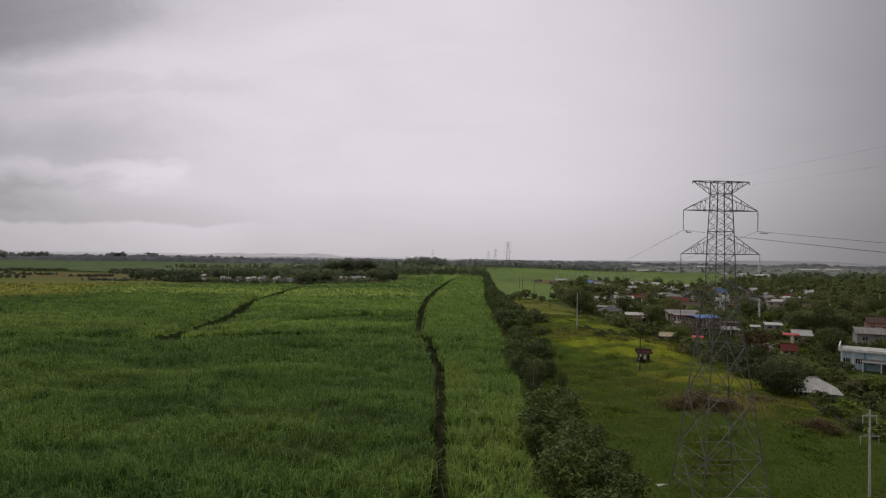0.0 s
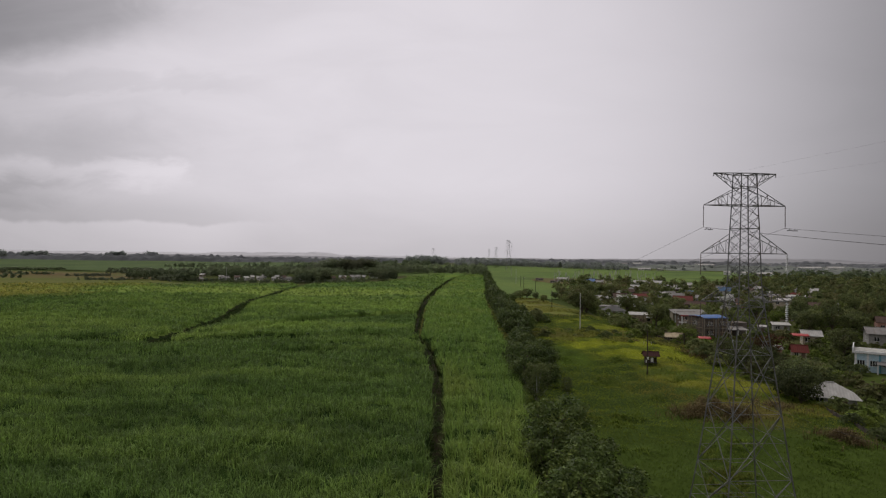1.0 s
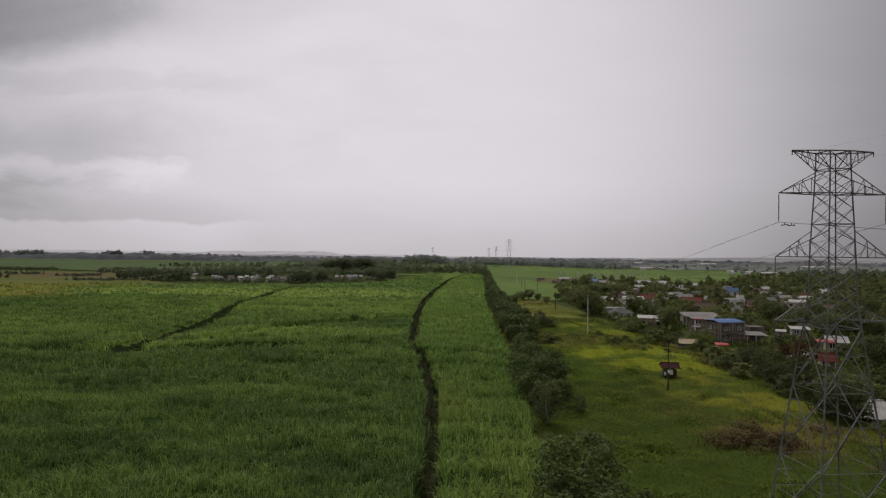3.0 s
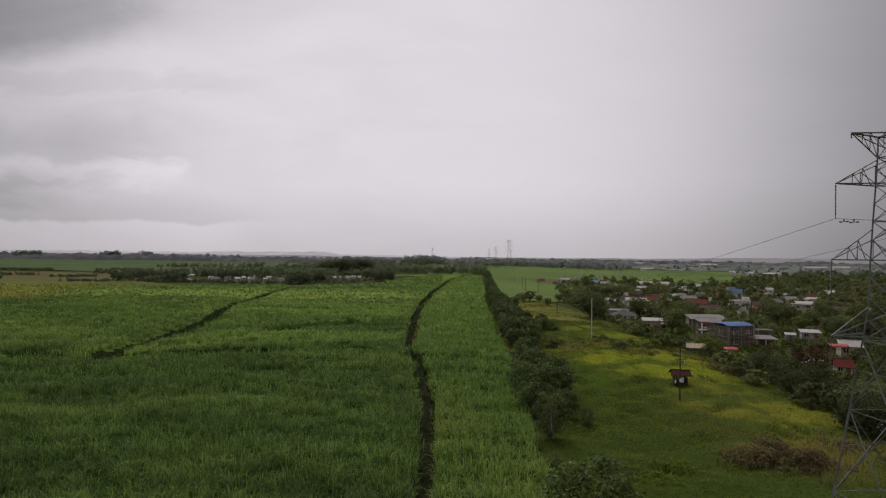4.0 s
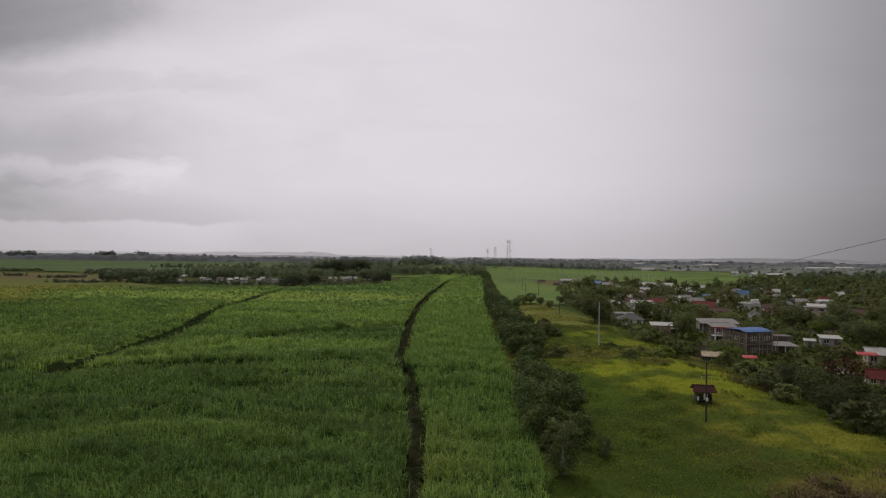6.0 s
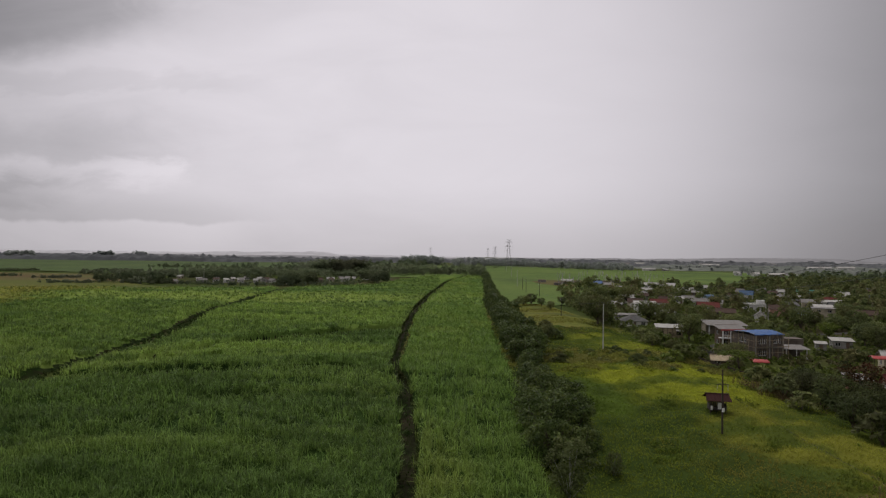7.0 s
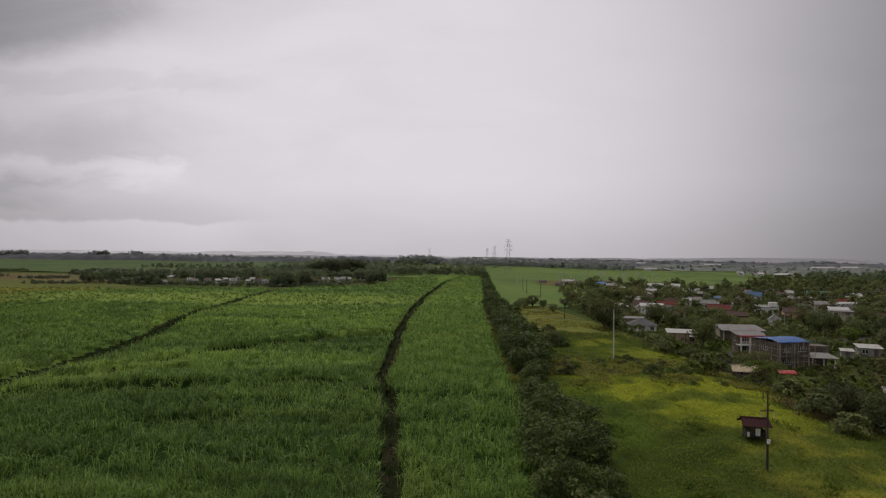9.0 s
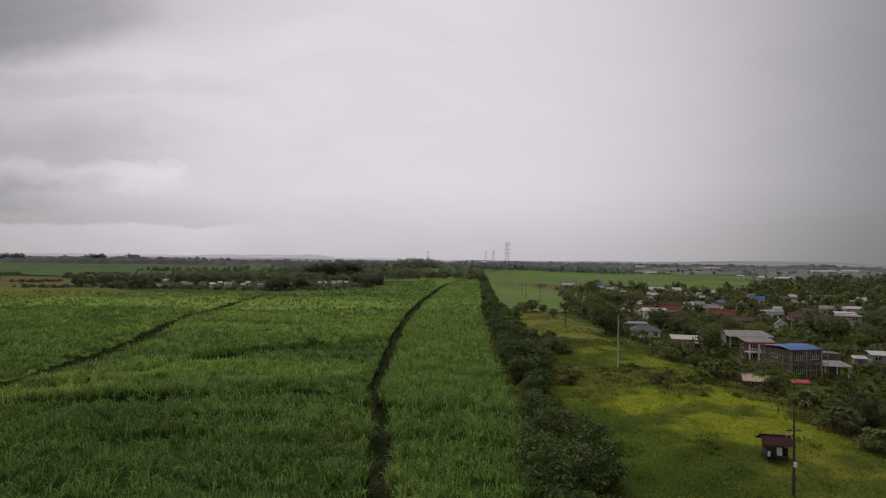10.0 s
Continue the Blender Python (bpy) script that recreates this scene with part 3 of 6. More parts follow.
def cane_cover(x, y):
    """1 where cane stands, 0 on lanes and outside the field, with soft edges."""
    x, y = np.asarray(x, float), np.asarray(y, float)
    far = np.interp(x, [-450, -273, -190, -108, -72, -45, -35, -30, 0, 45], [380, 378, 390, 414, 428, 458, 500, 560, 622, 622])
    c = ss(0.0, 1.2, hedge_left(y) + 1.2 - x) * ss(0, 3, far - y)
    wander = 0.25 * ripple(x, y, 4, 3)
    for line, w in LANES:
        wide = w + (0.0042 * np.clip(y - 60, 0, 230) if line is PATH_LINE else 0)
        near, off = (wide + 0.15, wide + 0.6) if line is PATH_LINE else (wide - 0.5, wide + 1.0)
        c = c * ss(near, off, to_line(x, y, line) + wander)
    return c


def beyond(x, y, line):
    """How far y lies behind a line that runs from right to left."""
    pts = sorted(line)
    return y - np.interp(x, [p[0] for p in pts], [p[1] for p in pts])


def cane_top(x, y):
    """Height of the closed leaf canopy above the ground."""
    swell = 2.3 + 0.25 * ripple(x, y, 22, 11) + 0.45 * ripple(x * 0.20, y, 10, 14) + 0.20 * ripple(x * 0.4, y, 5, 15)
    s = beyond(x, y, TERRACE + TERRACE_TAIL[1:])
    step = (0.75 * np.exp(-(((s - 6) / 6) ** 2)) - 0.8 * np.exp(-(((s + 3) / 3.5) ** 2))) * ss(-62, -54, x) * ss(-4, -9, x)
    s = beyond(x, y, LOW_STEP)
    step = step + (0.45 * np.exp(-(((s - 4) / 5) ** 2)) - 0.45 * np.exp(-(((s + 2.5) / 3) ** 2))) * ss(-100, -75, x) * ss(-5, -9, x)
    step = step - 0.5 * np.exp(-(((s + 18 - 0.06 * x) / 4) ** 2)) * ss(-14, -26, x)
    dip = np.minimum(to_line(x, y, LANES[1][0]), to_line(x, y, LANES[5][0]))
    swell = swell + step - 0.8 * np.exp(-((dip / 4.5) ** 2))
    return swell + 0.28 * ripple(x, y, 7, 12) + 0.24 * ripple(x, y, 2.6, 13)


def canopy_sheet(name, x0, x1, y0, y1, step, below, material, fine=(), deep=0):
    """The closed mass under the leaf tops, on a grid that is finer across the tracks."""
    xs, ys = np.arange(x0, x1 + step, step), np.linspace(y0, y1, int((y1 - y0) / (deep or step)) + 1)
    for a, b, c in fine:
        xs = np.concatenate([xs[(xs < a) | (xs > b)], np.arange(a, b, c)])
    xs = np.unique(np.round(xs, 3))

    def height(X, Y):
        X = X + 0
        c = cane_cover(X, Y)
        return gz(X, Y) - 0.1 + c * (cane_top(X, Y) - below + 0.1)

    ob = sheet(name, xs, ys, height, material)
    # sides along tracks: bare stalks, with the shade of the gap painted dark
    ob.data.materials.append(MAT["cane_shade_flank"])
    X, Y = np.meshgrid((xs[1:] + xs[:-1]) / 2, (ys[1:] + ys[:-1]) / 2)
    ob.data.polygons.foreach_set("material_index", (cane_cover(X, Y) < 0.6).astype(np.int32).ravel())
    return tagged(ob, "filler mass under the cane leaves, darkened near for gap shade", "cane", "", "stuff")


canopy_sheet("cane_filler", -128, 16.5, -40, 44, 1.2, 0.60, "cane_gap_shade")
canopy_sheet("cane_filler", -128, 16.5, 44, 150, 0.65, 0.60, "cane_gap_shade", [(-70, -58, 0.4), (-8.5, 2.5, 0.25)])
canopy_sheet("cane_filler", -225, 21, 150, 262, 0.85, 0.60, "cane_far", [(-84, -64, 0.4), (-64, -9.5, 0.55), (-9.5, -2.5, 0.25)], 0.5)
canopy_sheet("cane_filler", -400, 48, 262, 624, 1.7, 0.45, "cane_far", [(-158, -142, 0.8), (-98, -78, 0.6), (-9, 28, 0.45)])


def tufts(name, material, px, py, pz, count, length, width, lift, seed, label, category, kind="stuff", jitter=0.3, bend=(40, 95)):
    """Arching leaf blades in tufts. length, width and lift (degrees of rise) are (from, to) pairs."""
    r = np.random.RandomState(seed)
    base = np.repeat(np.stack([px, py, pz], 1), count, 0)
    n = len(base)
    base[:, :2] += r.normal(0, jitter, (n, 2))
    L, W = r.uniform(*length, n), r.uniform(*width, n)
    a, e = r.uniform(0, 6.283, n), np.radians(r.uniform(*lift, n))
    out = np.stack([np.cos(a), np.sin(a), np.zeros(n)], 1)
    side = np.stack([-np.sin(a), np.cos(a), np.zeros(n)], 1) * (W / 2)[:, None]
    mid = base + (out * np.cos(e)[:, None] + np.array([0, 0, 1]) * np.sin(e)[:, None]) * (L * 0.6)[:, None]
    e2 = e - np.radians(r.uniform(*bend, n))
    tip = mid + (out * np.cos(e2)[:, None] + np.array([0, 0, 1]) * np.sin(e2)[:, None]) * (L * 0.45)[:, None]
    verts = np.stack([base - side * 0.6, base + side * 0.6, mid + side, mid - side, tip], 1).reshape(-1, 3)
    i = np.arange(n) * 5
    me = raw_mesh(name, verts, np.stack([i, i + 1, i + 2, i + 3], 1), np.stack([i + 3, i + 2, i + 4], 1), material)
    return tagged(new(name, me), label, category, "", kind)


def scatter(n, x0, x1, y0, y1, seed):
    r = np.random.RandomState(seed)
    return r.uniform(x0, x1, n), r.uniform(y0, y1, n)


def cane_tufts(name, material, side, y0, y1, density, count, length, width, lift, seed, label):
    x0 = -0.75 * y1 - 10 if side == "left" else -9
    x1 = 1 if side == "left" else 45
    x, y = scatter(int((x1 - x0) * (y1 - y0) * density), x0, x1, y0, y1, seed)
    if side == "right":
        x = np.round(x / 1.35) * 1.35 + np.random.RandomState(seed + 1).normal(0, 0.16, len(x))
    line = np.interp(y, [p[1] for p in PATH_LINE], [p[0] for p in PATH_LINE])
    keep = (cane_cover(x, y) > 0.55) & (x > -0.75 * np.maximum(y, 46) - 8) & ((x < line) if side == "left" else (x >= line))
    keep &= ripple(x, y, 2.4, 21) * 0.6 + ripple(x * 0.5, y, 7, 22) * 0.4 > -0.68
    x, y = x[keep], y[keep]
    z = gz(x, y) + cane_top(x, y) - 0.85 + np.random.RandomState(seed + 2).normal(0, 0.16, len(x))
    return tufts(name, material, x, y, z, count, length, width, lift, seed, label, "cane", "stuff", 0.26, (15, 75))


for side, mat_name, words in (("left", "cane", "tall dark green sugar cane with arching leaves"), ("right", "cane_light", "lighter yellow-green strip of sugar cane in rows")):
    cane_tufts("sugarcane", mat_name, side, -40, 46, 1.0, 6, (1.0, 1.7), (0.10, 0.18), (38, 86), 30, words)
    cane_tufts("sugarcane", mat_name, side, 46, 112, 3.0, 9, (1.0, 1.8), (0.05, 0.09), (50, 89), 31, words)
    cane_tufts("sugarcane", mat_name, side, 112, 178, 1.7, 8, (1.1, 1.9), (0.08, 0.13), (48, 88), 32, words)
    cane_tufts("sugarcane", mat_name, side, 178, 290, 0.8, 8, (1.1, 1.8), (0.12, 0.20), (42, 86), 33, words)
    cane_tufts("sugarcane", mat_name, side, 290, 622, 0.18, 8, (1.1, 1.8), (0.22, 0.40), (32, 80), 34, words)


def strip(name, line, width, material, label, category, lift=0.05, step=2.0, wobble=0.2):
    """A ribbon of ground along a line: a track or a road."""
    pts = []
    for (ax, ay), (bx, by) in zip(line, line[1:]):
        n = max(1, int(math.hypot(bx - ax, by - ay) / step))
        pts += [(ax + (bx - ax) * i / n, ay + (by - ay) * i / n) for i in range(n)]
    pts.append(line[-1])
    verts, quads = [], []
    for i, (x, y) in enumerate(pts):
        dx, dy = pts[min(i + 1, len(pts) - 1)][0] - pts[max(i - 1, 0)][0], pts[min(i + 1, len(pts) - 1)][1] - pts[max(i - 1, 0)][1]
        s = math.hypot(dx, dy)
        for j in range(5):
            o = (j / 4 - 0.5) * (width + wobble * math.sin(i * 1.7 + j))
            qx, qy = x - dy / s * o, y + dx / s * o
            verts.append((qx, qy, gh(qx, qy) + lift - (0.03 if j in (0, 4) else 0)))
        if i:
            quads += [(5 * i + j, 5 * i + j + 1, 5 * i + j - 4, 5 * i + j - 5) for j in range(4)]
    ob = new(name, raw_mesh(name, verts, [q[::-1] for q in quads], [], material, True))
    return tagged(ob, label, category, "", "structure")


strip("dirt_path", PATH_LINE, 2.6, "soil", "narrow dirt track between walls of sugar cane, soil darkened for their shade", "path", 0.06)
strip("road", [(68.5, 194), (72, 201), (78, 212), (92, 228), (120, 240), (190, 262)], 3.2, "asphalt", "worn grey village road between houses", "road", 0.08)


def lane_weeds(lane, seed, n, size, width):
    """Low weeds along a track, coloured dark to give the lane its shade."""
    r = np.random.RandomState(seed)
    px, py = [], []
    line, w = lane
    for (ax, ay), (bx, by) in zip(line, line[1:]):
        if ay > 430:
            continue
        k = int(math.hypot(bx - ax, by - ay) * n)
        t = r.uniform(0, 1, k)
        off = r.uniform(-1.1, 1.1, k) * w
        d = math.hypot(bx - ax, by - ay)
        px.append(ax + (bx - ax) * t - (by - ay) / d * off)
        py.append(ay + (by - ay) * t + (bx - ax) / d * off)
    px, py = np.concatenate(px), np.concatenate(py)
    ok = cane_cover(px, py) < 0.5
    px, py = px[ok], py[ok]
    return tufts("track_weeds", "lane_shade_weed", px, py, gz(px, py) + 0.02, 6, size, width, (25, 80), seed, "low weeds on a cane track, coloured dark for the lane's shade", "weeds", "stuff", 0.2)


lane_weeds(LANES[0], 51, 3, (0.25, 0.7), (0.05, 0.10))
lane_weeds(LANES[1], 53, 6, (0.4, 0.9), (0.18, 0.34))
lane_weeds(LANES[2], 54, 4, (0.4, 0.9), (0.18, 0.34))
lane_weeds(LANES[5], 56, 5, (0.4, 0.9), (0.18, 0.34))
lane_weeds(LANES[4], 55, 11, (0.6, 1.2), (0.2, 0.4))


def lane_stalks(seed, density):
    """Bare stalks and dead leaves along both sides of the tracks, shade in their colour."""
    r = np.random.RandomState(seed)
    px, py = [], []
    for line, w in LANES[:1]:
        for (ax, ay), (bx, by) in zip(line, line[1:]):
            d = math.hypot(bx - ax, by - ay)
            k = int(d * density)
            t = r.uniform(0, 1, k)
            y = ay + (by - ay) * t
            off = (w + 0.0042 * np.clip(y - 60, 0, 230) + 0.25 + np.abs(r.normal(0, 0.25, k))) * r.choice((-1, 1), k)
            px.append(ax + (bx - ax) * t - (by - ay) / d * off)
            py.append(y + (bx - ax) / d * off)
    px, py = np.concatenate(px), np.concatenate(py)
    ok = (cane_cover(px, py) > 0.02) & (py > 46)
    px, py = px[ok], py[ok]
    return tufts("cane_stalks", "shaded_cane_stalk", px, py, gz(px, py) - 0.05, 3, (1.5, 2.0), (0.12, 0.28), (80, 90), seed, "bare cane stalks lining the tracks, shade painted into their colour", "cane", "stuff", 0.12)


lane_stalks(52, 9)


def bank_grass(seed):
    """Pale rank grass on the bank along one side of the dirt track."""
    r = np.random.RandomState(seed)
    y = r.uniform(165, 420, 2200)
    x = np.interp(y, [p[1] for p in PATH_LINE], [p[0] for p in PATH_LINE]) + 0.5 + 0.0042 * np.clip(y - 60, 0, 230) + np.abs(r.normal(0.1, 0.3, len(y)))
    ok = ripple(x, y, 9, 61) > -0.6
    x, y = x[ok], y[ok]
    return tufts("bank_grass", "tall_grass", x, y, gz(x, y) + 0.1, 5, (0.6, 1.5), (0.08, 0.20), (50, 88), seed, "pale rank grass on the bank of a dirt track", "grass", "stuff", 0.25)


bank_grass(57)

# ---- meadow ----
MEADOW_R = ([40, 72, 100, 114, 150, 178, 197, 225, 245, 285, 325], [50, 53, 60, 64, 66, 67, 59, 61, 58, 54, 46])


def meadow(name, material, density, y0, y1, count, length, width, seed, label, gate):
    x, y = scatter(int(62 * (y1 - y0) * density), 8, 70, y0, y1, seed)
    keep = (x > hedge_left(y) + 1.2) & (x < np.interp(y, *MEADOW_R) + 1.5) & gate(x, y)
    x, y = x[keep], y[keep]
    return tufts(name, material, x, y, gz(x, y) + 0.06 + tussocks(x, y, np.where(y < 234, 0.38, 0.2)), count, length, width, (14, 62), seed, label, "grass", "stuff", 0.22, (25, 70))


field("meadow", [(-40, 7, 54), (38, 7, 54), (72, 9, 57), (100, 12, 64), (114, 13, 68), (150, 15, 70), (178, 15.5, 71), (200, 16, 66), (216, 16.5, 64), (236, 17.8, 63)], "meadow_ground", "wet meadow with yellow and dark green patches", 0.10, 0.9, 80, 0.38)
field("fallow_ground", [(232, 17.7, 64), (245, 18, 62), (285, 20, 58), (328, 23, 52)], "fallow", "fallow olive-green ground between tree row and village", 0.06, 1.5, 40, 0.2)
meadow("meadow_grass", "grass", 1.6, -40, 44, 4, (0.35, 0.6), (0.12, 0.2), 40, "wet green meadow grass below a power line", lambda x, y: x > 0)
meadow("meadow_grass", "grass", 20, 44, 100, 1, (0.25, 0.55), (0.04, 0.08), 41, "knee-high wet yellow-green meadow grass", lambda x, y: x > 0)
meadow("meadow_grass", "grass", 14.5, 100, 150, 1, (0.3, 0.6), (0.06, 0.10), 42, "yellow-green meadow grass around a small hut", lambda x, y: x > 0)
meadow("meadow_grass", "grass", 9, 150, 234, 1, (0.3, 0.6), (0.09, 0.15), 43, "yellow-green meadow grass before a band of shrubs", lambda x, y: x > 0)
meadow("rank_grass", "tall_grass", 0.8, 228, 325, 5, (0.5, 0.9), (0.16, 0.26), 44, "rank olive grass on fallow ground", lambda x, y: ripple(x, y, 12, 42) > -0.3)
meadow("rank_grass", "green_grass", 2.2, 44, 232, 6, (0.5, 0.95), (0.07, 0.13), 45, "taller dark sedge standing out of the meadow", lambda x, y: ripple(x, y, 7, 46) + 0.3 * ripple(x, y, 3.5, 47) > np.where(y < 115, 0.55, 0.95))

meadow("rank_grass", "tall_grass", 3.2, 158, 192, 6, (0.7, 1.3), (0.08, 0.16), 48, "pale rank weeds in a belt across the meadow", lambda x, y: (ripple(x, y, 8, 49) > -0.1) & (np.abs(y - 176 - 0.1 * (x - 40)) < 13))

# ---- trees and shrubs ----
def leaf_cloud(centres, radii, per, size, seed, flat=0.75, droop=0.25):
    """Small folded leaves in clumps round the given centres; returns corners and quads."""
    r = np.random.RandomState(seed)
    c = np.repeat(np.asarray(centres, float), per, 0)
    rad = np.repeat(np.asarray(radii, float), per)
    n = len(c)
    d = r.normal(size=(n, 3))
    d /= np.linalg.norm(d, axis=1)[:, None]
    d[:, 2] = np.where(d[:, 2] < -0.3, -d[:, 2], d[:, 2])
    p = c + d * (rad * r.uniform(0.55, 1.05, n))[:, None] * np.array([1, 1, flat])
    nrm = d * 0.7 + np.array([0, 0, 0.55]) + r.normal(0, 0.45, (n, 3))
    nrm /= np.linalg.norm(nrm, axis=1)[:, None]
    t = np.cross(nrm, r.normal(size=(n, 3)))
    t /= np.linalg.norm(t, axis=1)[:, None]
    b = np.cross(nrm, t)
    s = r.uniform(size[0], size[1], n)[:, None]
    tip = p + t * s - np.array([0, 0, 1]) * s * droop
    verts = np.stack([p - t * s * 0.7, p + b * s * 0.42, tip, p - b * s * 0.42], 1).reshape(-1, 3)
    return verts, np.arange(n * 4).reshape(-1, 4)


def tree(name, label, category, height, crown_r, trunk_h, clumps, per, leaf, seed, material="tree_leaf", flat=0.75, shape="round", group="", girth=1.0, bark="bark"):
    """A tree at the origin: tapered trunk with limbs, and a crown of many small leaves in uneven clumps."""
    r = np.random.RandomState(seed)
    top = thing(name, 0, 0, 0, label, category, group)
    bm = bmesh.new()
    tr = (0.028 * height + 0.03) * girth
    lean = r.normal(0, 0.05, 2) * height
    spine = [(lean[0] * u * u, lean[1] * u * u, height * 0.8 * u) for u in (0, 0.25, 0.5, 0.75, 1.0)]
    tube(bm, [(0, 0, -0.25)] + spine[1:], [tr * 1.25, tr, tr * 0.8, tr * 0.5, tr * 0.2], 7)
    centres, radii = [], []
    for i in range(clumps):
        a = i * 2.399 + r.normal(0, 0.4)
        u = (i + 0.5) / clumps
        if shape == "umbrella":
            z, rr = trunk_h + (height - trunk_h) * (0.55 + 0.45 * (1 - u)) + r.normal(0, 0.1), crown_r * math.sqrt(u)
        elif shape == "shrub":
            z, rr = height * (0.25 + 0.6 * (1 - u * u)) * r.uniform(0.7, 1.1), crown_r * math.sqrt(u) * r.uniform(0.7, 1.1)
        else:
            v = 1 - u
            z = trunk_h + (height - trunk_h) * (0.12 + 0.80 * v)
            rr = crown_r * math.sin(math.pi * (0.14 + 0.72 * (1 - v) ** 0.8)) * r.uniform(0.45, 1.05)
        c = (lean[0] * 0.6 + rr * math.cos(a), lean[1] * 0.6 + rr * math.sin(a), z)
        centres.append(c)
        radii.append(crown_r * r.uniform(0.26, 0.44))
        if i % 3 == 0:
            z0 = min(max(trunk_h * r.uniform(0.6, 1.0), 0.15), c[2] * 0.8)
            p0 = (lean[0] * (z0 / height) ** 2, lean[1] * (z0 / height) ** 2, z0)
            pm = ((p0[0] + c[0]) / 2, (p0[1] + c[1]) / 2, (z0 + c[2]) / 2 + 0.1 * height * r.uniform(-0.3, 0.5))
            tube(bm, [p0, pm, c], [tr * 0.5, tr * 0.3, tr * 0.1], 5)
    part("trunk", bm, bark, top)
    verts, quads = leaf_cloud(centres, radii, per, leaf, seed + 7, flat)
    crown = new("crown", raw_mesh("crown", verts, quads, [], material))
    crown.parent = top
    return top


def at_ground(x, y, turn=0.0, scale=1.0, sink=0.0):
    return pose(x, y, gh(x, y) - sink, 0, 0, turn) @ Matrix.Scale(scale, 4)


def plant(proto, x, y, turn, scale, label="", group=""):
    ob = copy_thing(proto, at_ground(x, y, turn))
    ob.scale = (scale, scale, scale)
    return tagged(ob, label, "", group)


def put_first(proto, x, y, turn=0.0, scale=1.0):
    proto.matrix_world = at_ground(x, y, turn)
    proto.scale = (scale, scale, scale)


ROW = "trees of the field boundary row"
row_a = tree("boundary_tree", "bushy dark green tree with glossy leaves beside the cane", "tree", 7.2, 3.6, 0.9, 44, 84, (0.17, 0.34), 101, "hedge_leaf", 0.8, "round", ROW)
row_b = tree("boundary_tree", "dense dark green tree with an uneven crown beside the cane", "tree", 6.4, 3.4, 0.7, 40, 84, (0.17, 0.34), 102, "hedge_leaf", 0.8, "round", ROW)
row_c = tree("boundary_tree", "dark green tree in the boundary row", "tree", 6.6, 3.3, 0.8, 32, 80, (0.20, 0.40), 103, "hedge_leaf", 0.8, "round", ROW)
row_d = tree("boundary_tree", "broad dark tree in the boundary row", "tree", 5.8, 3.5, 0.6, 30, 80, (0.20, 0.40), 104, "hedge_leaf", 0.8, "round", ROW)
thin = tree("young_tree", "thin young tree with sparse grey-green leaves", "tree", 4.6, 1.7, 0.2, 34, 60, (0.10, 0.20), 105, "tree_leaf", 1.1, "round", ROW, 0.45, "concrete")

put_first(row_a, 12.4, 68.8, 20)
put_first(row_b, 14.6, 63.0, 130, 0.85)
put_first(thin, 14.8, 98.0, 0, 1.3)
near_row = [(row_b, 10.9, 64.5, 0.9), (row_a, 12.8, 58.0, 0.85), (row_b, 15.8, 56.5, 0.74), (row_b, 12.0, 44.0, 0.85), (row_a, 13.0, 37.0, 0.8), (row_b, 11.5, 30.0, 0.85), (row_a, 13.2, 22.0, 0.8), (row_b, 12.0, 13.0, 0.9), (row_a, 12.6, 4.0, 0.8), (row_b, 11.6, -6.0, 0.9), (row_a, 11.0, 52.0, 0.85), (row_b, 14.6, 50.0, 0.8),
            (row_a, 14.6, 107.0, 0.74), (row_b, 18.0, 108.0, 0.66), (row_a, 14.8, 113.0, 0.92), (row_b, 18.6, 115.5, 0.90), (row_b, 15.4, 119.5, 0.92), (row_a, 19.6, 122.5, 0.86),
            (row_a, 16.2, 126.5, 0.92), (row_b, 19.8, 129.5, 0.80), (row_a, 17.2, 134.0, 0.86), (row_b, 18.4, 141.0, 0.76), (row_a, 17.8, 148.0, 0.60),
            (thin, 12.4, 94.5, 0.4), (thin, 20.6, 104.0, 0.6), (thin, 13.4, 88.0, 0.45), (thin, 11.8, 81.0, 0.5)]
for i, (proto, x, y, s) in enumerate(near_row):
    plant(proto, x, y, i * 77, s)
rr = random.Random(5)
put_first(row_c, 19.4, 156, 0, 0.7)
put_first(row_d, 20.6, 163, 40, 0.7)
y = 169.0
while y < 630:
    lo, hi = float(hedge_left(y)) + 2.0, float(hedge_right(y)) - 2.0
    across = 2 if hi - lo > 5.5 else 1
    for j in range(across):
        x = (lo + (hi - lo) * (j + 0.5) / across) + rr.uniform(-1, 1)
        s = rr.uniform(0.62, 0.98) * (0.85 if y < 185 else 1.0)
        plant(rr.choice((row_c, row_d)), x, y + rr.uniform(-1.5, 1.5), rr.uniform(0, 360), s)
    y += rr.uniform(4.6, 6.6)

GREEN = "trees among the village houses"
dark_a = tree("village_tree", "dark rounded tree among village houses", "tree", 8.5, 4.4, 1.8, 34, 60, (0.26, 0.50), 111, "tree_leaf", 0.75, "round", GREEN)
dark_b = tree("village_tree", "spreading dark green tree among village houses", "tree", 7.0, 4.8, 1.6, 34, 60, (0.26, 0.50), 112, "tree_leaf", 0.65, "round", GREEN)
dark_c = tree("village_tree", "tall dark tree with an open crown", "tree", 10.5, 4.0, 2.4, 34, 60, (0.26, 0.50), 113, "tree_leaf", 0.85, "round", GREEN)
edge_a = tree("village_tree", "dense dark tree with drooping leaves at the meadow's edge", "tree", 8.0, 4.5, 1.2, 36, 62, (0.24, 0.46), 121, "shade_leaf", 0.75, "round", GREEN)
edge_b = tree("village_tree", "broad dark tree at the meadow's edge", "tree", 6.8, 4.7, 1.0, 36, 62, (0.24, 0.46), 122, "shade_leaf", 0.7, "round", GREEN)
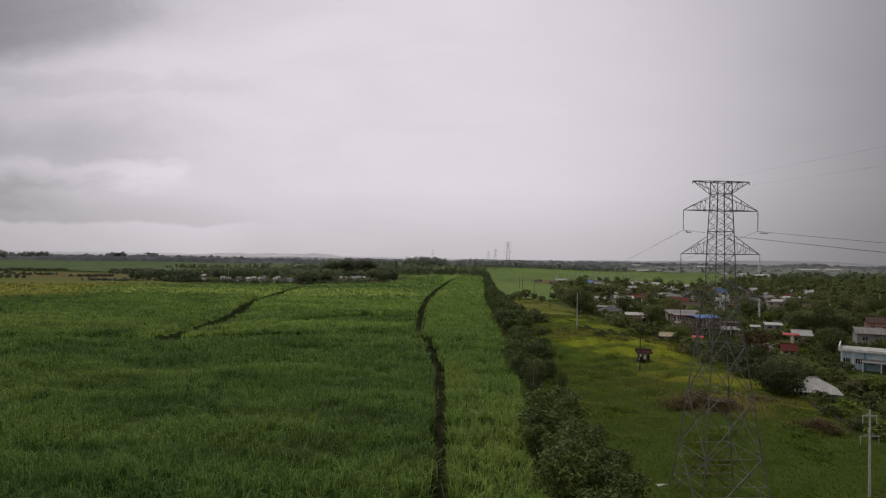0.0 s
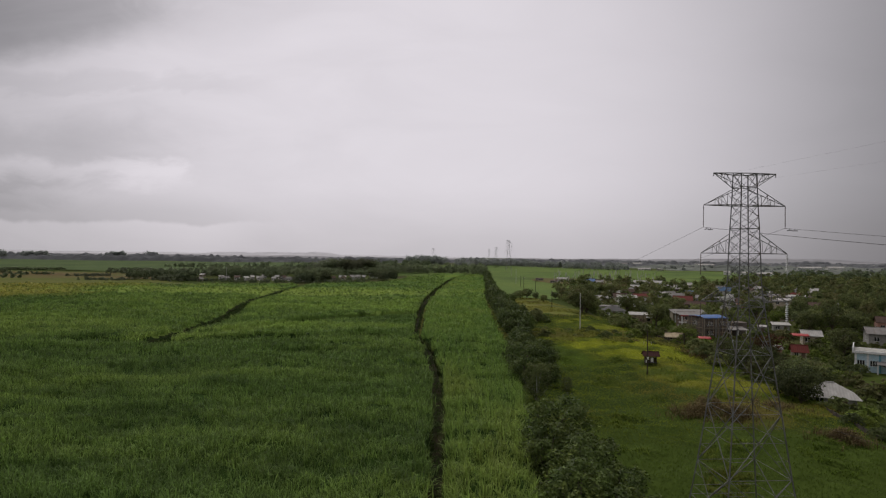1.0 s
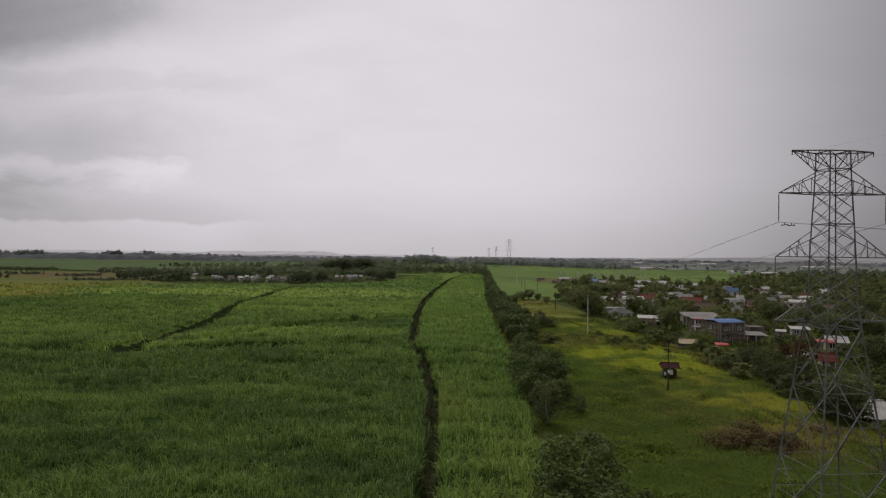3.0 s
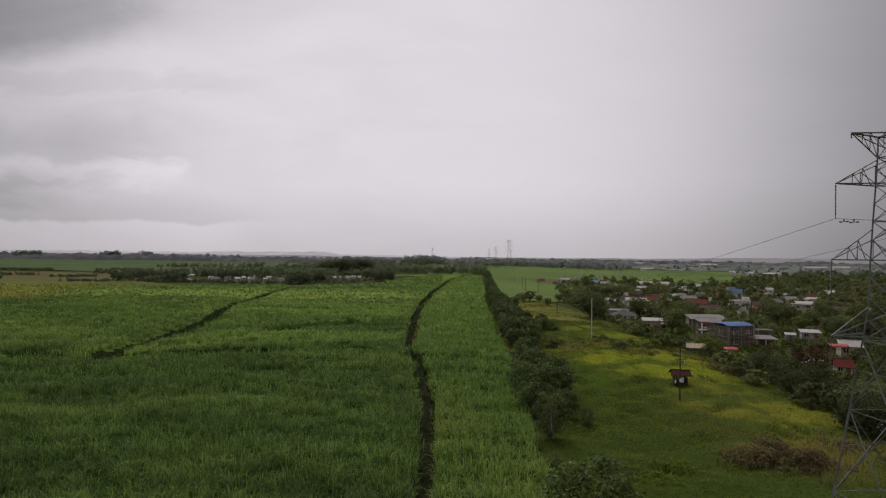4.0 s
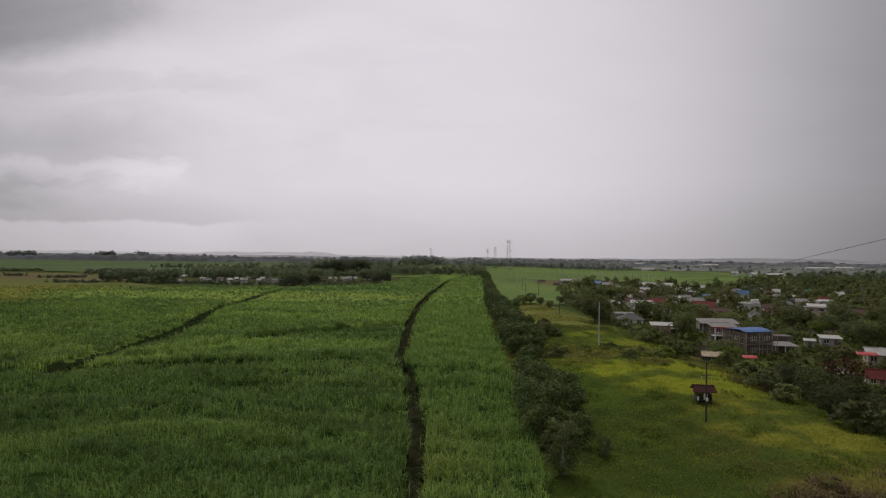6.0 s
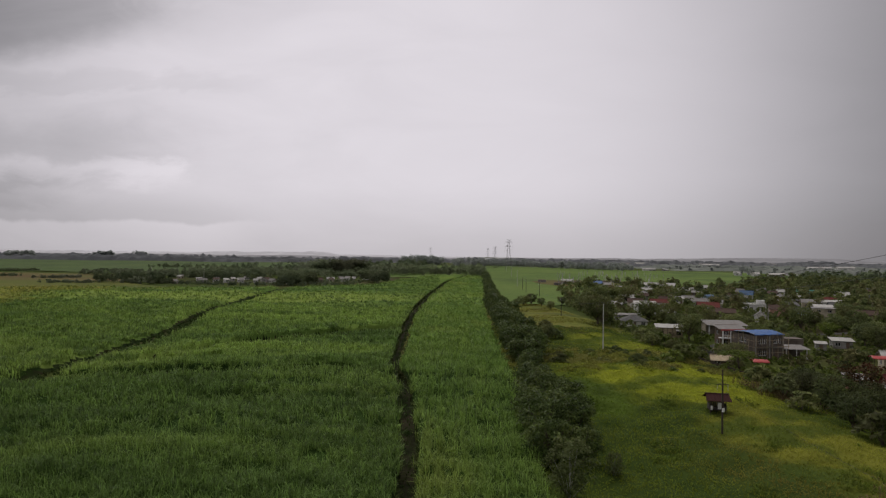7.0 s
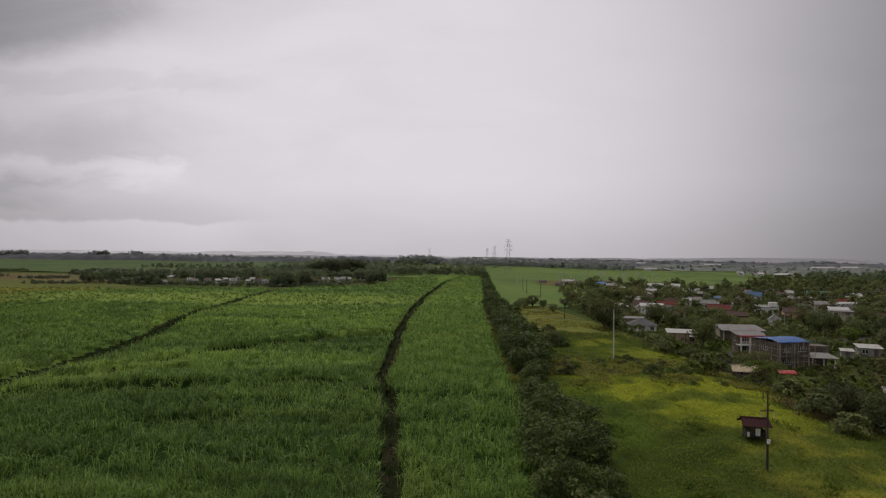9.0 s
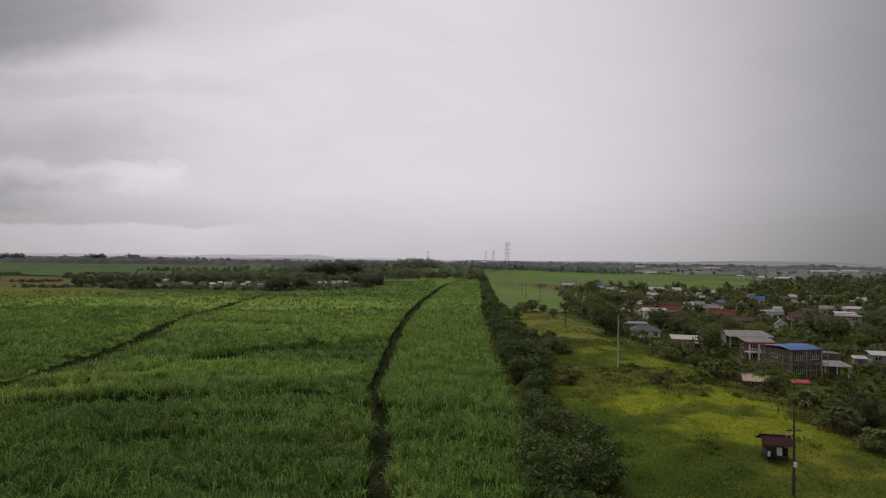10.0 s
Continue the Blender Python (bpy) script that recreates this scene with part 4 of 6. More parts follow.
mid_a = tree("village_tree", "fresh green tree among village houses", "tree", 6.0, 3.4, 1.2, 26, 60, (0.24, 0.46), 114, "light_leaf", 0.75, "round", GREEN)
bush_a = tree("shrub", "low dark green shrub on rough ground", "shrub", 2.6, 2.0, 0.2, 13, 30, (0.26, 0.48), 115, "tree_leaf", 0.7, "shrub", "shrubs round the meadow")
bush_b = tree("shrub", "low fresh green shrub on rough ground", "shrub", 2.2, 2.2, 0.2, 13, 30, (0.26, 0.48), 116, "light_leaf", 0.7, "shrub", "shrubs round the meadow")
dry = tree("dry_bush", "rust-brown dry bush standing in the meadow grass", "bush", 3.2, 2.7, 0.2, 26, 70, (0.14, 0.30), 117, "dry_leaf", 0.8, "shrub")
flat_tree = tree("umbrella_tree", "bright green flat-topped tree beside a fence", "tree", 4.6, 3.6, 3.2, 26, 60, (0.16, 0.32), 118, "light_leaf", 0.35, "umbrella")
flame = tree("flame_tree", "dark tree with dull red blossom", "tree", 7.5, 4.4, 2.0, 30, 60, (0.24, 0.42), 119, "flame_leaf", 0.6, "round")
put_first(dry, 36.6, 90.0, 0, 0.70)
plant(dry, 40.2, 89.6, 120, 0.66)
plant(dry, 38.4, 92.5, 200, 0.78)
plant(dry, 42.6, 90.6, 20, 0.55)


def dry_reeds(cx, cy, rx, ry, n, tall, seed, label):
    """A loose stand of tall browned reeds and grass stems."""
    r = np.random.RandomState(seed)
    a, q = r.uniform(0, 6.283, n), np.abs(r.normal(0, 0.55, n))
    x, y = cx + rx * q * np.cos(a), cy + ry * q * np.sin(a)
    return tufts("dry_reeds", "dry_leaf", x, y, gz(x, y) + 0.1, 7, tall, (0.05, 0.11), (58, 89), seed, label, "reeds", "stuff", 0.35, (20, 80))


dry_reeds(39.0, 90.5, 6.5, 4.0, 560, (0.7, 1.7), 251, "browned reeds round a dry bush in the meadow")
dry_reeds(49.5, 80.0, 3.2, 2.6, 200, (0.6, 1.5), 252, "olive-brown reeds at the edge of the meadow")
dry_reeds(51.0, 98.0, 6.0, 6.0, 160, (0.6, 1.3), 253, "scattered browned grass stems in the meadow")
dry_reeds(62.0, 150.0, 4.0, 12.0, 260, (0.8, 1.8), 254, "browned weeds along the shrubs of the meadow's edge")
plant(dry, 49.5, 79.5, 60, 0.60, "olive-brown dry bush at the edge of the meadow")
put_first(flat_tree, 66.5, 172.0)
put_first(flame, 75.5, 147, 0, 0.95)
put_first(edge_b, 58.5, 107.5, 0, 0.76)
put_first(edge_a, 62, 129, 40, 0.6)
put_first(dark_b, 104, 252, 0, 0.80)
put_first(dark_a, 56.5, 251, 0, 1.2)
put_first(dark_c, 128, 205, 0, 0.9)
put_first(mid_a, 104, 122, 0, 0.75)
put_first(bush_a, 60, 138, 0, 1.2)
put_first(bush_b, 61, 92, 0, 1.0)
fixed = [(bush_b, 55, 178, 1.2), (bush_a, 58, 182, 1.5), (bush_b, 61, 186, 1.4), (dark_b, 62, 197, 0.45), (bush_b, 49, 173, 0.7), (bush_a, 44, 172, 0.6), (bush_a, 28, 171, 0.8), (bush_b, 31, 178, 0.7),
         (edge_b, 58.2, 103.5, 0.72), (edge_a, 63, 111, 0.6), (edge_b, 68, 117, 0.7), (edge_a, 73, 141, 0.62), (edge_b, 67, 150, 0.7), (edge_a, 66, 139, 0.75), (edge_b, 68.5, 133, 0.75), (edge_b, 74, 160, 0.55),
         (bush_a, 62, 147, 1.5), (bush_a, 66, 163, 1.3), (bush_b, 70, 166, 1.2), (bush_a, 60.5, 121, 1.6), (edge_b, 68, 124, 0.7), 
         (mid_a, 80, 112, 0.6), (edge_a, 101, 158, 0.9),
         (dark_b, 60, 258, 1.0), (dark_a, 62, 268, 1.0), (dark_b, 66, 275, 0.8), (bush_a, 60, 214, 1.5), (bush_b, 63, 206, 1.6), (bush_a, 59, 204, 1.4), (mid_a, 63, 222, 0.7),
         (dark_a, 84, 360, 1.0), (dark_b, 92, 372, 1.1), (dark_a, 100, 366, 1.0), (dark_c, 77, 352, 0.8), (dark_b, 70, 345, 0.7), (dark_a, 108, 380, 1.0), (dark_b, 62, 340, 0.55),
         (dark_b, 40, 318, 0.62), (dark_a, 44, 322, 0.62), (dark_b, 36.5, 312, 0.5), (dark_a, 48, 318, 0.45), (bush_a, 35, 232, 1.1), (dark_a, 49, 300, 0.45),
         (bush_a, 71, 201, 0.8), (bush_b, 73, 203, 0.9), (bush_a, 76.5, 200, 1.0), (bush_b, 79, 220, 0.8), (bush_a, 60, 210, 1.2), (dark_a, 64, 216, 0.5), (bush_b, 78, 206, 0.9), (bush_a, 34, 208, 1.1), (dark_a, 31.5, 206, 0.5), (bush_b, 67, 221, 0.8)]
for i, (proto, x, y, s) in enumerate(fixed):
    plant(proto, x, y, i * 61, s)
extra = random.Random(19)
for i in range(22):
    plant(extra.choice((bush_a, bush_b, bush_a)), extra.uniform(25, 66), extra.gauss(175, 6), extra.uniform(0, 360), extra.uniform(0.3, 0.7))
for i in range(34):
    x = rr.uniform(24, 62)
    plant(rr.choice((bush_a, bush_b, bush_a)), x, rr.gauss(179, 6), rr.uniform(0, 360), rr.uniform(0.25, 0.6))
for i in range(40):
    y = rr.uniform(74, 190)
    plant(rr.choice((bush_a, bush_b)), float(np.interp(y, *MEADOW_R)) + rr.uniform(-0.5, 3.5), y, rr.uniform(0, 360), rr.uniform(0.5, 1.1))

# ---- power line ----
TOWER_AXIS = (25.2, 55.35)
LINE_TURN = 4.0
HALF = [(0.0, 3.25), (2.1, 2.95), (5.2, 2.55), (10.2, 2.0), (14.8, 1.5), (18.6, 1.1), (20.6, 0.92), (22.9, 0.87), (25.0, 0.80), (26.9, 0.72), (28.4, 0.67), (29.5, 0.65)]
ARMS = [(19.0, 3.70, 20.4), (22.95, 3.70, 24.6), (26.9, 3.50, 28.3)]


def half_at(z):
    return float(np.interp(z, [h[0] for h in HALF], [h[1] for h in HALF]))


def corner(z, i):
    a = half_at(z)
    return Vector((a * (1, 1, -1, -1)[i], a * (1, -1, -1, 1)[i], z))


def insulator(bm, x, y, z, length, wide=0.125):
    """A hanging string of porcelain discs."""
    n = 9
    bar(bm, (x, y, z), (x, y, z - length), 0.03)
    for i in range(n):
        c = z - 0.12 - i * (length - 0.2) / n
        top = [bm.verts.new((x + 0.03 * math.cos(a), y + 0.03 * math.sin(a), c + 0.05)) for a in [6.283 * k / 8 for k in range(8)]]
        low = [bm.verts.new((x + wide * math.cos(a), y + wide * math.sin(a), c - 0.05)) for a in [6.283 * k / 8 for k in range(8)]]
        for k in range(8):
            bm.faces.new((top[k], low[k], low[(k + 1) % 8], top[(k + 1) % 8]))
        bm.faces.new(top[::-1])
        bm.faces.new(low)


def lattice_tower():
    top = thing("transmission_tower", 0, 0, 0, "tall lattice steel transmission tower with six crossarms", "tower", "towers of the power line")
    for i in range(4):
        bm = bmesh.new()
        tube(bm, [corner(z, i) for z, _ in HALF], [0.056 if z < 18 else 0.044 for z, _ in HALF], 4)
        leg = part("leg", bm, "steel", top)
        bm = bmesh.new()
        box(bm, corner(0, i).x - 0.35, corner(0, i).y - 0.35, -0.6, corner(0, i).x + 0.35, corner(0, i).y + 0.35, 0.12)
        part("footing", bm, "concrete", leg)
    levels = [0.0, 5.2, 10.2, 14.8, 18.6]
    upper = [18.6, 19.8, 20.9, 22.0, 22.95, 24.0, 25.0, 25.95, 26.9, 27.7, 28.4, 29.5]
    for i in range(4):
        j = (i + 1) % 4
        bm = bmesh.new()
        for z0, z1 in zip(levels, levels[1:]):
            a, b, c, d = corner(z0, i), corner(z0, j), corner(z1, i), corner(z1, j)
            bar(bm, a, d, 0.050)
            bar(bm, b, c, 0.050)
            u = half_at(z0) / (half_at(z0) + half_at(z1))
            mid = (a + (d - a) * u)
            zm = mid.z
            for s, (p, q) in enumerate(((i, a), (j, b))):
                leg = corner(zm, p)
                bar(bm, leg, mid, 0.028)
                low = (q + mid) / 2
                bar(bm, corner(low.z, p), low  , 0.025)
                high = (mid + (c, d)[s]) / 2
                bar(bm, corner(high.z, p), high, 0.025)
            if z0 > 0:
                bar(bm, a, b, 0.034)
        bar(bm, corner(2.1, i), corner(2.1, j), 0.034)
        for z0, z1 in zip(upper, upper[1:]):
            bar(bm, corner(z0, i), corner(z1, j), 0.028)
            bar(bm, corner(z0, j), corner(z1, i), 0.028)
            if z0 in (18.6, 20.6, 22.95, 25.0, 26.9, 28.4):
                bar(bm, corner(z0, i), corner(z0, j), 0.048)
        bar(bm, corner(29.5, i), corner(29.5, j), 0.07)
        part("bracing", bm, "steel", top)
    for z, reach, tie in ARMS:
        for s in (-1, 1):
            bm = bmesh.new()
            tip = Vector((s * reach, 0, z))
            ends = [2, 3] if s < 0 else [0, 1]
            for e in ends:
                low, high = corner(z, e), corner(tie, e)
                bar(bm, low, tip, 0.062)
                bar(bm, high, tip, 0.045)
                for u in (0.36, 0.60):
                    p, q = low + (tip - low) * u, high + (tip - high) * u
                    bar(bm, p, q, 0.028)
                    bar(bm, q, low + (tip - low) * (u - 0.24), 0.028)
            for u in (0.25, 0.5, 0.75):
                bar(bm, corner(z, ends[0]) + (tip - corner(z, ends[0])) * u, corner(z, ends[1]) + (tip - corner(z, ends[1])) * u, 0.028)
            part("crossarm", bm, "steel", top)
            bm = bmesh.new()
            insulator(bm, s * reach, 0, z - 0.05, 1.75, (0.035 if s < 0 else 0.055) if z > 25 else 0.05 if s < 0 else 0.13)
            part("insulator_string", bm, "dark_porcelain" if s < 0 or z > 25 else "porcelain", top, "string of disc insulators")
    for s in (-1, 1):
        bm = bmesh.new()
        tip = Vector((s * 2.66, 0, 29.55))
        ends = [2, 3] if s < 0 else [0, 1]
        for e in ends:
            low, high = corner(28.4, e), corner(29.5, e)
            bar(bm, high, tip, 0.07)
            bar(bm, low, tip, 0.045)
            for u in (0.3, 0.6):
                bar(bm, high + (tip - high) * u, low + (tip - low) * u, 0.028)
                bar(bm, high + (tip - high) * u, low + (tip - low) * (u - 0.3), 0.028)
        bar(bm, tip, tip - Vector((0, 0, 0.28)), 0.05)
        part("earth_wire_peak", bm, "steel", top)
    return top


tower = lattice_tower()
TOWERS = [(TOWER_AXIS[0], TOWER_AXIS[1], gh(*TOWER_AXIS) - 0.2), (79.7, 747.0, 8.3), (99.0, 1150.0, 8.2), (112.0, 1500.0, 7.0)]
BEHIND = (0.8, -294.0, 0.6)
tower.matrix_world = pose(*TOWERS[0], 0, 0, LINE_TURN)
for x, y, z in TOWERS[1:] + [BEHIND, (-25.0, 1500.0, 9.0)]:
    far = copy_thing(tower, pose(x, y, min(z, gh(x, y) + 0.05), 0, 0, LINE_TURN))
    if y > 0:
        far.scale = (1.2, 1.2, 1.2)


def wire(name, a, b, sag, radius, label):
    """A hanging conductor from a to b."""
    bm = bmesh.new()
    a, b = Vector(a), Vector(b)
    n = 40
    tube(bm, [a + (b - a) * (i / n) - Vector((0, 0, 4 * sag * (i / n) * (1 - i / n))) for i in range(n + 1)], [radius] * (n + 1), 5)
    me = bpy.data.meshes.new(name)
    bm.to_mesh(me)
    bm.free()
    me.materials.append(MAT["wire"])
    return tagged(new(name, me), label, "cable", "conductors of the power line")


def damper(x, y, z, turn):
    top = thing("vibration_damper", x, y, z, "small dumbbell damper clipped under a conductor", "damper", "dampers on the conductors", turn)
    bm = bmesh.new()
    bar(bm, (0, -0.22, -0.14), (0, 0.22, -0.14), 0.025)
    bar(bm, (0, 0, 0.0), (0, 0, -0.14), 0.04)
    part("messenger", bm, "wire", top)
    for s in (-1, 1):
        bm = bmesh.new()
        tube(bm, [(0, s * 0.15, -0.14), (0, s * 0.2, -0.14), (0, s * 0.3, -0.14)], [0.03, 0.042, 0.035], 6)
        part("weight", bm, "wire", top)


turned = Matrix.Rotation(radians(LINE_TURN), 3, "Z")
HANG = [(s * reach, z - 1.82) for z, reach, _ in ARMS for s in (-1, 1)]
for across, z in HANG[4:]:
    ends = [Vector(p) + turned @ Vector((across, 0, z)) for p in (BEHIND, (TOWERS[0]), (79.7, 747.0, min(8.3, gh(79.7, 747) + 0.05)))]
    ends[2] = ends[2] + turned @ Vector((0.2 * across, 0, 0.2 * z))
    wire("conductor", ends[1], ends[0], 7.6, 0.013, "sagging aluminium conductor hung from lattice towers")
    wire("conductor", ends[1], ends[2], 25.0, 0.012, "sagging aluminium conductor hung from lattice towers")
    back = (ends[0] - ends[1]).normalized()
    for d in (0.75, 1.6):
        p = ends[1] + back * d
        damper(p.x, p.y, p.z - 0.085 * d, LINE_TURN)


for across in (-2.66, 2.66):
    ends = [Vector(p) + turned @ Vector((across, 0, 29.27)) for p in (TOWERS[0], BEHIND)]
    wire("earth_wire", ends[0], ends[1], 5.0, 0.0025, "thin steel earth wire between the tower peaks")


def utility_pole(x, y, height, material, label, arms=(), turn=0.0, lamp=False, radius=0.16):
    top = thing("utility_pole", x, y, gh(x, y), label, "pole", "utility poles", turn)
    bm = bmesh.new()
    tube(bm, [(0, 0, -0.4), (0, 0, height * 0.5), (0, 0, height)], [radius, radius * 0.82, radius * 0.6], 9)
    part("shaft", bm, material, top)
    for z, reach in arms:
        bm = bmesh.new()
        box(bm, -reach, -0.05, z - 0.04, reach, 0.05, z + 0.04)
        bar(bm, (-reach * 0.75, 0, z), (0, 0, z + 0.28), 0.035)
        bar(bm, (reach * 0.75, 0, z), (0, 0, z + 0.28), 0.035)
        part("crossarm", bm, "concrete" if material != "dark_wood" else "dark_wood", top)
        for s in (-1, 1):
            bm = bmesh.new()
            tube(bm, [(s * reach * 0.92, 0, z - 0.05), (s * reach * 0.92, 0, z - 0.3), (s * reach * 0.92, 0, z - 0.75)], [0.02, 0.035, 0.02], 7)
            part("insulator", bm, "porcelain", top)
    return top


utility_pole(41.0, 185.5, 11.6, "pale_concrete", "tall pale concrete pole standing in rough grass", (), 0, radius=0.16)
utility_pole(40.2, 57.3, 8.4, "pale_concrete", "pale concrete pole with two crossarms in the meadow", ((7.8, 0.75), (5.9, 1.0)), 4, radius=0.125)
pole_b = utility_pole(38.8, 119.4, 8.6, "dark_wood", "dark wooden pole standing beside a small hut", ((6.7, 0.75),), 0, radius=0.135)
bm = bmesh.new()
box(bm, -0.13, -0.36, 3.25, 0.13, -0.15, 3.7)
part("meter_box", bm, "white_paint", pole_b, "small white meter box")
for i, (x, y, h, m) in enumerate([(58.6, 493, 12, "pale_concrete"), (59.4, 395, 8, "dark_wood"), (55.8, 425, 8.5, "dark_wood"), (48.4, 274, 7.5, "dark_wood"), (76, 735, 13, "pale_concrete"), (71, 640, 12, "pale_concrete"),
                                  (57.5, 455, 8, "dark_wood"), (121, 262, 8, "concrete"), (150, 236, 8, "concrete"), (-171, 487, 11, "pale_concrete"), (215, 300, 9, "concrete")]):
    utility_pole(x, y, h, m, "pale concrete pole beside a field" if m != "dark_wood" else "dark wooden pole at the edge of a green field", ((h - 0.5, 0.6),), i * 20)


# service wires from pole to pole across the meadow
for (ax, ay, az), (bx, by, bz) in (((41.0, 185.5, 8.6), (38.8, 119.4, 6.0)), ((38.8, 119.4, 6.0), (40.2, 57.3, 5.9))):
    wire("service_wire", (ax, ay, gh(ax, ay) + az), (bx, by, gh(bx, by) + bz), 1.5, 0.012, "thin dark service wire slung between poles")

# ---- posts of the unfinished lots ----
def lot_post():
    top = thing("lot_post", 0, 0, 0, "slim weathered concrete post on an unfinished lot", "post", "posts of the unfinished lots")
    bm = bmesh.new()
    tube(bm, [(0, 0, -0.3), (0, 0, 2.5), (0, 0, 5.2)], [0.24, 0.22, 0.19], 7)
    part("shaft", bm, "pale_concrete", top)
    bm = bmesh.new()
    box(bm, -0.45, -0.05, 4.75, 0.45, 0.05, 4.9)
    part("crossarm", bm, "dark_wood", top)
    return top


post = lot_post()
post.matrix_world = at_ground(110, 540)
for i in range(100):
    y = rr.choice((520, 545, 572, 600, 630, 660, 690)) + rr.uniform(-4, 4)
    u = 0.175 + 0.185 * rr.random()
    ob = copy_thing(post, at_ground(2 + (y - 30) * u, y, rr.uniform(0, 180)))
    ob.scale = (1, 1, rr.uniform(0.7, 1.15))


# ---- houses ----
def panel(bm, length, height, holes, thick, place):
    """A wall along x from 0 to length with openings (x0, z0, x1, z1), put down by the matrix, as one closed shell."""
    xs = sorted({0.0, length} | {v for h in holes for v in (h[0], h[2])})
    zs = sorted({0.0, height} | {v for h in holes for v in (h[1], h[3])})
    made = {}

    def vert(i, k, s):
        if (i, k, s) not in made:
            made[i, k, s] = bm.verts.new(place @ Vector((xs[i], s * thick, zs[k])))
        return made[i, k, s]

    def solid(i, k):
        if not (0 <= i < len(xs) - 1 and 0 <= k < len(zs) - 1):
            return False
        cx, cz = (xs[i] + xs[i + 1]) / 2, (zs[k] + zs[k + 1]) / 2
        return not any(h[0] < cx < h[2] and h[1] < cz < h[3] for h in holes)

    for i in range(len(xs) - 1):
        for k in range(len(zs) - 1):
            if solid(i, k):
                bm.faces.new([vert(i, k, 0), vert(i + 1, k, 0), vert(i + 1, k + 1, 0), vert(i, k + 1, 0)])
                bm.faces.new([vert(i, k + 1, 1), vert(i + 1, k + 1, 1), vert(i + 1, k, 1), vert(i, k, 1)])
                for di, dk, a, b in ((-1, 0, (i, k), (i, k + 1)), (1, 0, (i + 1, k + 1), (i + 1, k)), (0, -1, (i + 1, k), (i, k)), (0, 1, (i, k + 1), (i + 1, k + 1))):
                    if not solid(i + di, k + dk):
                        bm.faces.new([vert(*a, 0), vert(*b, 0), vert(*b, 1), vert(*a, 1)])


def window(parent, w, h, place, frame_mat="white_paint", bars=2):
    bm = bmesh.new()
    for x in [i * w / bars for i in range(bars + 1)]:
        box(bm, x - 0.045, 0.02, 0, x + 0.045, 0.10, h)
    box(bm, -0.05, -0.05, -0.07, w + 0.05, 0.12, 0.0)
    box(bm, -0.05, 0.02, h, w + 0.05, 0.10, h + 0.06)
    bm.transform(place)
    ob = part("window", bm, frame_mat, parent)
    bm = bmesh.new()
    box(bm, 0.0, 0.11, 0, w, 0.13, h)
    bm.transform(place)
    part("pane", bm, "dark_glass", ob)


def slab(bm, quad, thick):
    """A thin sheet with thickness below the four corners."""
    up = [bm.verts.new(p) for p in quad]
    dn = [bm.verts.new((p[0], p[1], p[2] - thick)) for p in quad]
    bm.faces.new(up)
    bm.faces.new(dn[::-1])
    n = len(quad)
    for i in range(n):
        bm.faces.new((up[i], dn[i], dn[(i + 1) % n], up[(i + 1) % n]))


